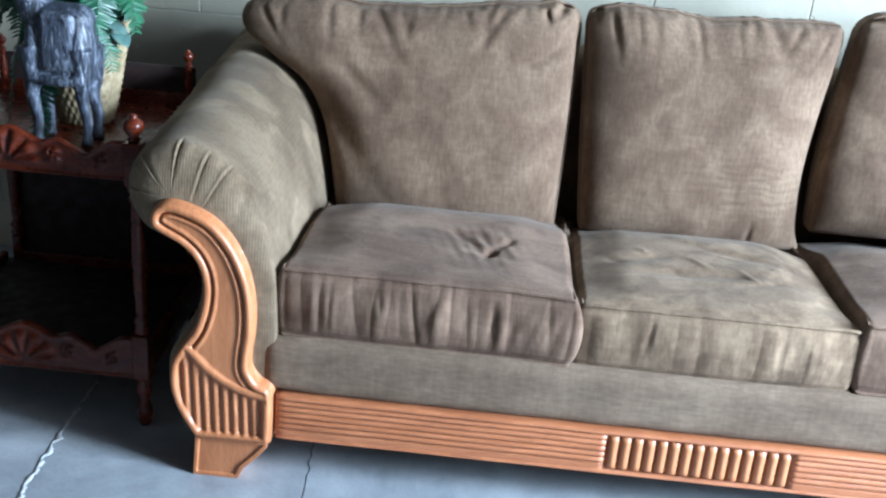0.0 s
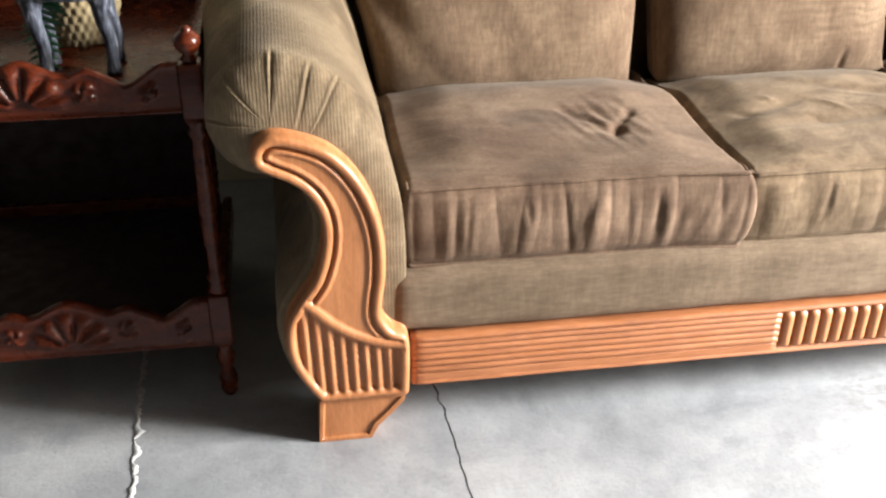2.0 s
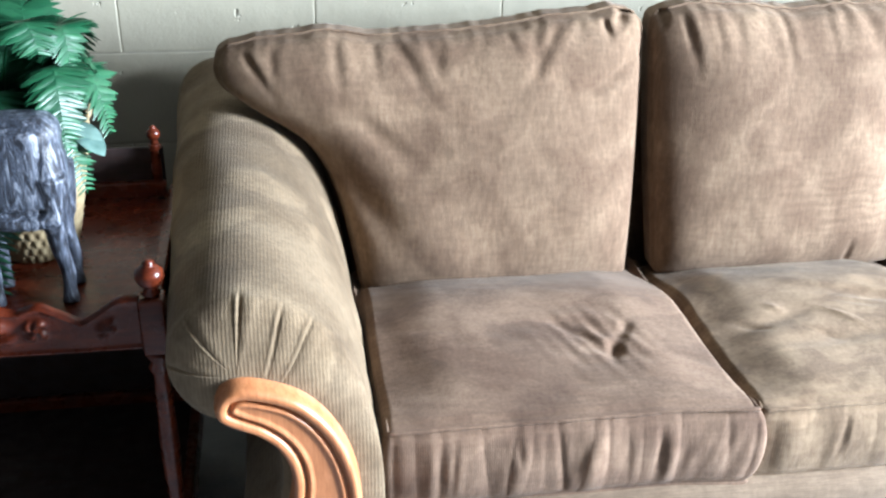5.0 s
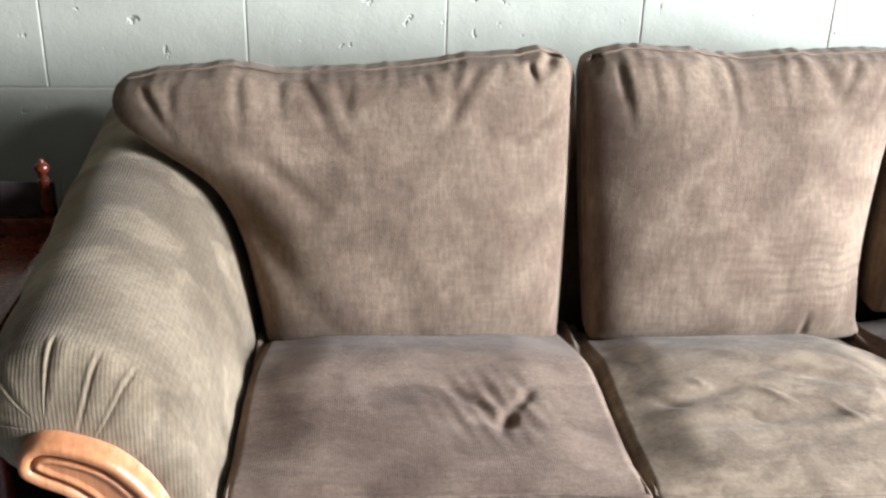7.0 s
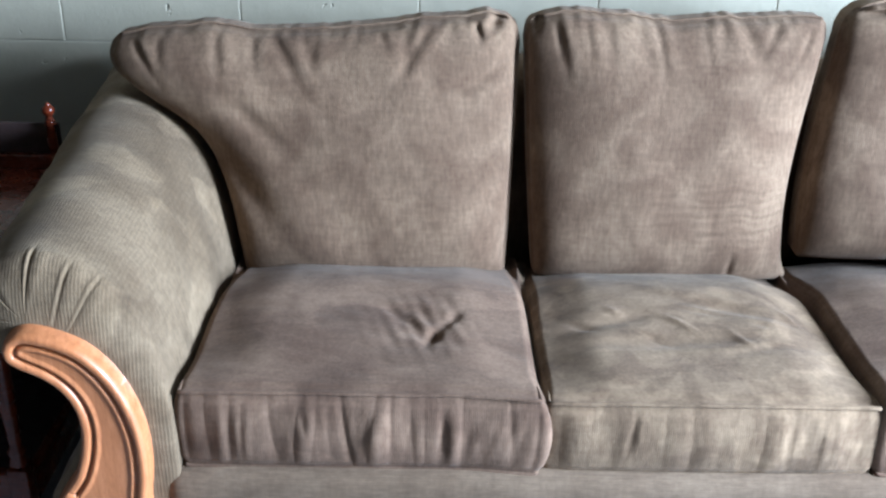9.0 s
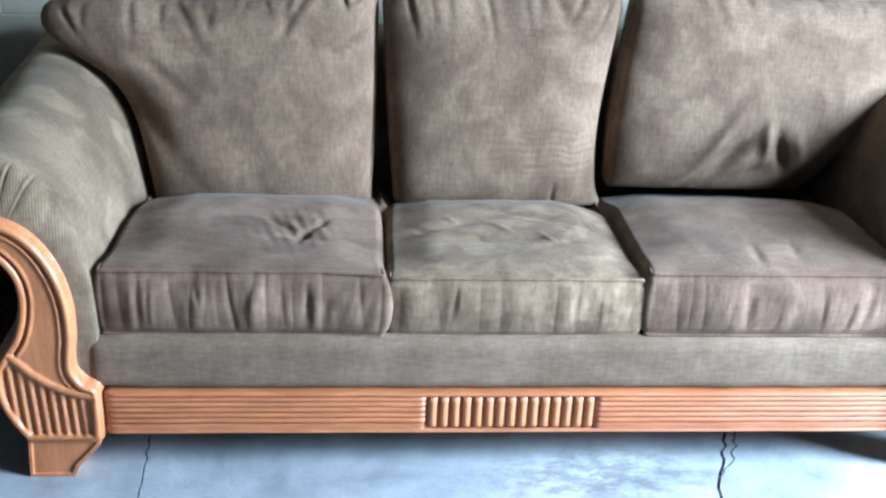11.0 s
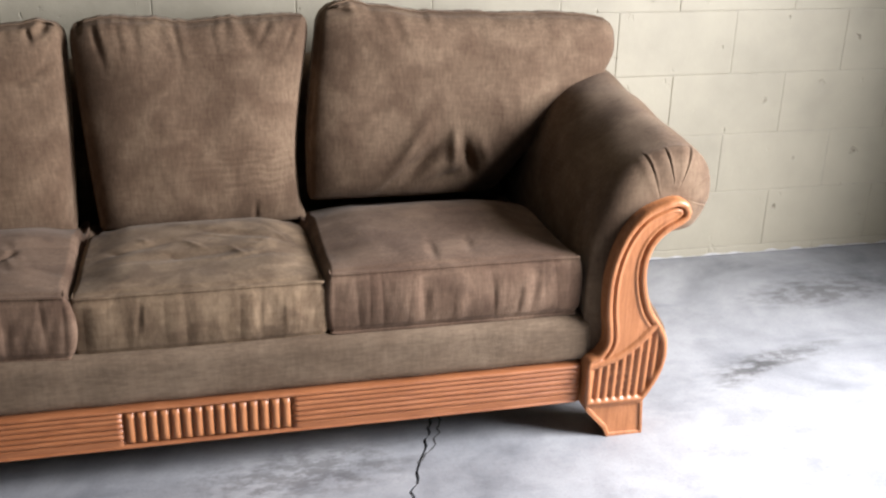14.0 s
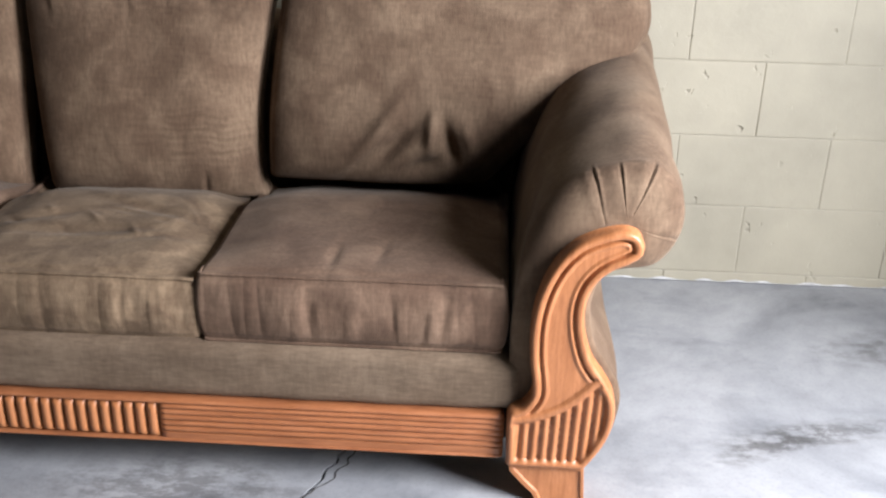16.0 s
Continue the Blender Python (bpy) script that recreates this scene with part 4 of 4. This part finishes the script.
def statue():
    bm = bmesh.new()

    def blob(c, r, turn=0.0):
        m = Matrix.Translation(c) @ Matrix.Rotation(turn, 4, "Y") @ Matrix.Diagonal((*r, 1))
        bmesh.ops.create_uvsphere(bm, u_segments=20, v_segments=14, radius=1, matrix=m)

    def limb(path, rad):
        v, f = tube(spline(path, 14), np.interp(np.linspace(0, 1, 14), np.linspace(0, 1, len(rad)), rad), 12)
        vs = [bm.verts.new(q) for q in v]
        for q in f:
            bm.faces.new([vs[i] for i in q])

    u, f = lattice(20, 12, 20)
    p = rounded(u, (0.061, 0.042, 0.080), 0.035) + np.array((-0.498, 0.255, 0.805))
    p[:, 0] += 0.010 * (p[:, 2] - 0.8) / 0.08
    vs = [bm.verts.new(q) for q in p]
    for q in f:
        bm.faces.new([vs[i] for i in q])
    # saddle cloth with a raised border, straps over shoulder and rump
    u, f = lattice(14, 4, 14)
    for y in (0.216, 0.294):
        p = rounded(u, (0.033, 0.010, 0.058), 0.009) + np.array((-0.492, y, 0.812))
        vs = [bm.verts.new(q) for q in p]
        for q in f:
            bm.faces.new([vs[i] for i in q])
    for x in (-0.545, -0.452):
        blob((x, 0.255, 0.80), (0.024, 0.047, 0.078))
    limb([(-0.552, 0.215, 0.742), (-0.490, 0.211, 0.736), (-0.440, 0.215, 0.742)], [0.012, 0.011, 0.012])
    for x, k in ((-0.553, 0.006), (-0.450, 0.006)):
        for y in (0.228, 0.285):
            limb([(x, y, 0.80), (x + k * 0.4, y, 0.745), (x - k * 0.2, y - 0.002, 0.70), (x + k, y, 0.655), (x + k, y - 0.004, 0.625), (x + k, y - 0.008, TOP + 0.001)], [0.026, 0.020, 0.0135, 0.0105, 0.0100, 0.0135])
            blob((x, y, 0.722), (0.019, 0.019, 0.010))
    limb([(-0.535, 0.255, 0.85), (-0.560, 0.252, 0.90), (-0.585, 0.25, 0.955), (-0.597, 0.25, 1.0)], [0.040, 0.032, 0.025, 0.022])
    limb([(-0.590, 0.25, 1.005), (-0.622, 0.246, 0.985), (-0.650, 0.243, 0.962)], [0.024, 0.021, 0.014])
    return bm


animal = tagged(part("animal_statue", statue(), STATUE), "carved four-legged animal statue in streaked silver and black paint", "statue")
mod = animal.modifiers.new("remesh", "REMESH")
mod.mode, mod.voxel_size, mod.use_smooth_shade = "VOXEL", 0.0035, True

# ---- the fern in its basket ----
fern = thing("potted_fern", -0.47, 0.40, TOP, "green artificial fern in a round woven straw basket", "plant")
BX, BY = -0.520, 0.405


def woven_basket():
    nz, na = 60, 120
    v, f = [], []
    for i in range(nz + 1):
        t = i / nz
        r0 = 0.055 + 0.047 * t ** 0.8
        for j in range(na):
            a = 2 * math.pi * j / na
            r = r0 + 0.0028 * math.sin(a * 30 + math.pi * math.floor(t * 15)) * math.sin(math.pi * (t * 15 % 1))
            v.append((BX + r * math.cos(a), BY + r * math.sin(a), TOP + 0.225 * t))
    for i in range(nz):
        for j in range(na):
            f.append((i * na + j, i * na + (j + 1) % na, (i + 1) * na + (j + 1) % na, (i + 1) * na + j))
    f.append(tuple(range(na))[::-1])
    return v, f


bk = part("basket", woven_basket(), BASKET, fern, "tan woven basket")
ring_t = np.linspace(0, 2 * np.pi, 60, endpoint=False)
part("rim", tube(np.stack([BX + 0.102 * np.cos(ring_t), BY + 0.102 * np.sin(ring_t), np.full(60, TOP + 0.226)], 1), 0.006, 8, True), BASKET, bk)
part("moss", lathe([(0.098, TOP + 0.19), (0.095, TOP + 0.205), (0.06, TOP + 0.215), (0.01, TOP + 0.218)], BX, BY), SOIL, fern)


def frond(az, length, droop, rise, seed):
    """One arching frond: a midrib and two rows of pointed leaflets."""
    r = random.Random(seed)
    n = 30
    side = Vector((-math.sin(az), math.cos(az), 0))
    pts = []
    for i in range(n):
        t = i / (n - 1)
        out = length * (t - 0.18 * t ** 3)
        h = rise * math.sin(math.pi * min(1, 0.62 * t + 0.05)) - droop * t ** 2.4
        pts.append(Vector((BX + math.cos(az) * (0.02 + out), BY + math.sin(az) * (0.02 + out), TOP + 0.21 + h)) + side * 0.02 * math.sin(3 * t + seed))
    v, f = tube([tuple(q) for q in pts], np.linspace(0.0022, 0.0008, n), 5)
    v, f = [tuple(q) for q in v], list(f)
    for i in range(2, n - 1):
        t = i / (n - 1)
        fwd = (pts[i + 1] - pts[i - 1]).normalized()
        upv = fwd.cross(side).normalized()
        for s in (-1, 1):
            for half in (0, 0.5):
                base = pts[i].lerp(pts[i + 1], half)
                ln = (0.052 * math.sin(math.pi * min(1, 0.12 + 0.86 * t)) ** 0.7 + 0.006) * r.uniform(0.85, 1.12)
                d = (side * s + fwd * r.uniform(0.25, 0.45) + upv * r.uniform(-0.25, 0.12)).normalized()
                wd = fwd * ln * 0.12
                k = len(v)
                sag = Vector((0, 0, -0.12 * ln))
                for a, b in ((0, 0.6), (0.35, 1.0), (0.7, 0.75)):
                    c = base + d * ln * a + sag * a * a
                    v += [tuple(c - wd * b), tuple(c + upv * 0.0016), tuple(c + wd * b)]
                v.append(tuple(base + d * ln + sag))
                for q in (0, 3):
                    f += [(k + q, k + q + 1, k + q + 4, k + q + 3), (k + q + 1, k + q + 2, k + q + 5, k + q + 4)]
                f += [(k + 6, k + 7, k + 9), (k + 7, k + 8, k + 9)]
    return v, f


rnd = random.Random(4)
for k, (az, ln, dr, ri) in enumerate(((-24, 0.15, 0.11, 0.13), (-52, 0.17, 0.12, 0.15), (15, 0.12, 0.08, 0.14), (-80, 0.16, 0.14, 0.12), (-110, 0.19, 0.13, 0.15), (-140, 0.20, 0.15, 0.14),
                                      (165, 0.22, 0.12, 0.16), (-165, 0.20, 0.20, 0.11), (130, 0.17, 0.08, 0.17), (60, 0.14, 0.08, 0.17), (95, 0.14, 0.06, 0.19), (-65, 0.10, 0.03, 0.19),
                                      (-130, 0.12, 0.02, 0.20), (-30, 0.11, 0.05, 0.18), (-95, 0.17, 0.30, 0.08), (-38, 0.14, 0.17, 0.11), (180, 0.15, 0.03, 0.20), (-150, 0.16, 0.28, 0.08))):
    part("frond", frond(radians(az), ln * 1.08, dr, ri, k), LEAF, fern)


def broad_leaf(c, az, tilt, ln):
    v, f, n = [], [], 10
    d = Vector((math.cos(az), math.sin(az), tilt)).normalized()
    s = d.cross(Vector((0, 0, 1))).normalized()
    for i in range(n):
        t = i / (n - 1)
        w = 0.34 * ln * math.sin(math.pi * t) ** 0.7 + 0.0004
        q = Vector(c) + d * ln * t + Vector((0, 0, -0.25 * ln * t * t))
        v += [tuple(q - s * w + Vector((0, 0, 0.1 * w))), tuple(q), tuple(q + s * w + Vector((0, 0, 0.1 * w)))]
    for i in range(n - 1):
        f += [(3 * i, 3 * i + 1, 3 * i + 4, 3 * i + 3), (3 * i + 1, 3 * i + 2, 3 * i + 5, 3 * i + 4)]
    return v, f


for c, az, tilt, ln in (((-0.45, 0.33, 0.86), -0.9, 0.1, 0.06), ((-0.44, 0.33, 0.84), -0.4, -0.1, 0.06), ((-0.47, 0.32, 0.87), -1.6, 0.2, 0.055), ((-0.43, 0.35, 0.825), -0.7, -0.3, 0.06)):
    part("leaf", broad_leaf(c, az, tilt, ln), GREY_LEAF, fern, "grey-green broad leaf")

# ---- pale filler left along the floor joint ----
def filler():
    ys = np.linspace(0.30, -1.6, 420)
    mid = np.interp(ys, YS, JOINTS[0])
    a, b = wob(141, 9, 0.012, 0.10), wob(143, 9, 0.012, 0.10)
    wl = np.clip(0.0030 + 0.0035 * a(ys), 0.0006, 0.012)
    wr = np.clip(0.0060 + 0.0075 * b(ys), 0.0008, 0.022)
    hz = 0.0016 + 0.0005 * a(ys + 3)
    v = []
    for y, m, l, r, h in zip(ys, mid, wl, wr, hz):
        v += [(m - l, y, 0.0003), (m - 0.6 * l, y, h), (m + 0.7 * r, y, h), (m + r, y, 0.0003)]
    f = [(4 * i + k, 4 * i + 4 + k, 4 * i + 5 + k, 4 * i + 1 + k) for i in range(len(ys) - 1) for k in range(3)]
    return v, f


part("joint_filler", filler(), CHIP, floor, "pale crumbling joint filler")


def crack_branch():
    """A second, finer crack that leaves the zigzag joint and meets it again."""
    ys = np.linspace(0.30, -0.035, 60)
    mid = np.interp(ys, YS, JOINTS[2]) + 0.024 * sm(-0.04, 0.05, ys) + 0.003 * wob(151, 5, 0.02, 0.06)(ys)
    wd = 0.0022 + 0.0008 * wob(153, 4, 0.02, 0.08)(ys)
    v = []
    for y, m, w in zip(ys, mid, wd):
        v += [(m - w, y, 0.0002), (m, y, 0.0007), (m + w, y, 0.0002)]
    f = [(3 * i + k, 3 * i + 3 + k, 3 * i + 4 + k, 3 * i + 1 + k) for i in range(len(ys) - 1) for k in range(2)]
    return v, f


part("crack", crack_branch(), DIRT, floor, "dark branching crack")
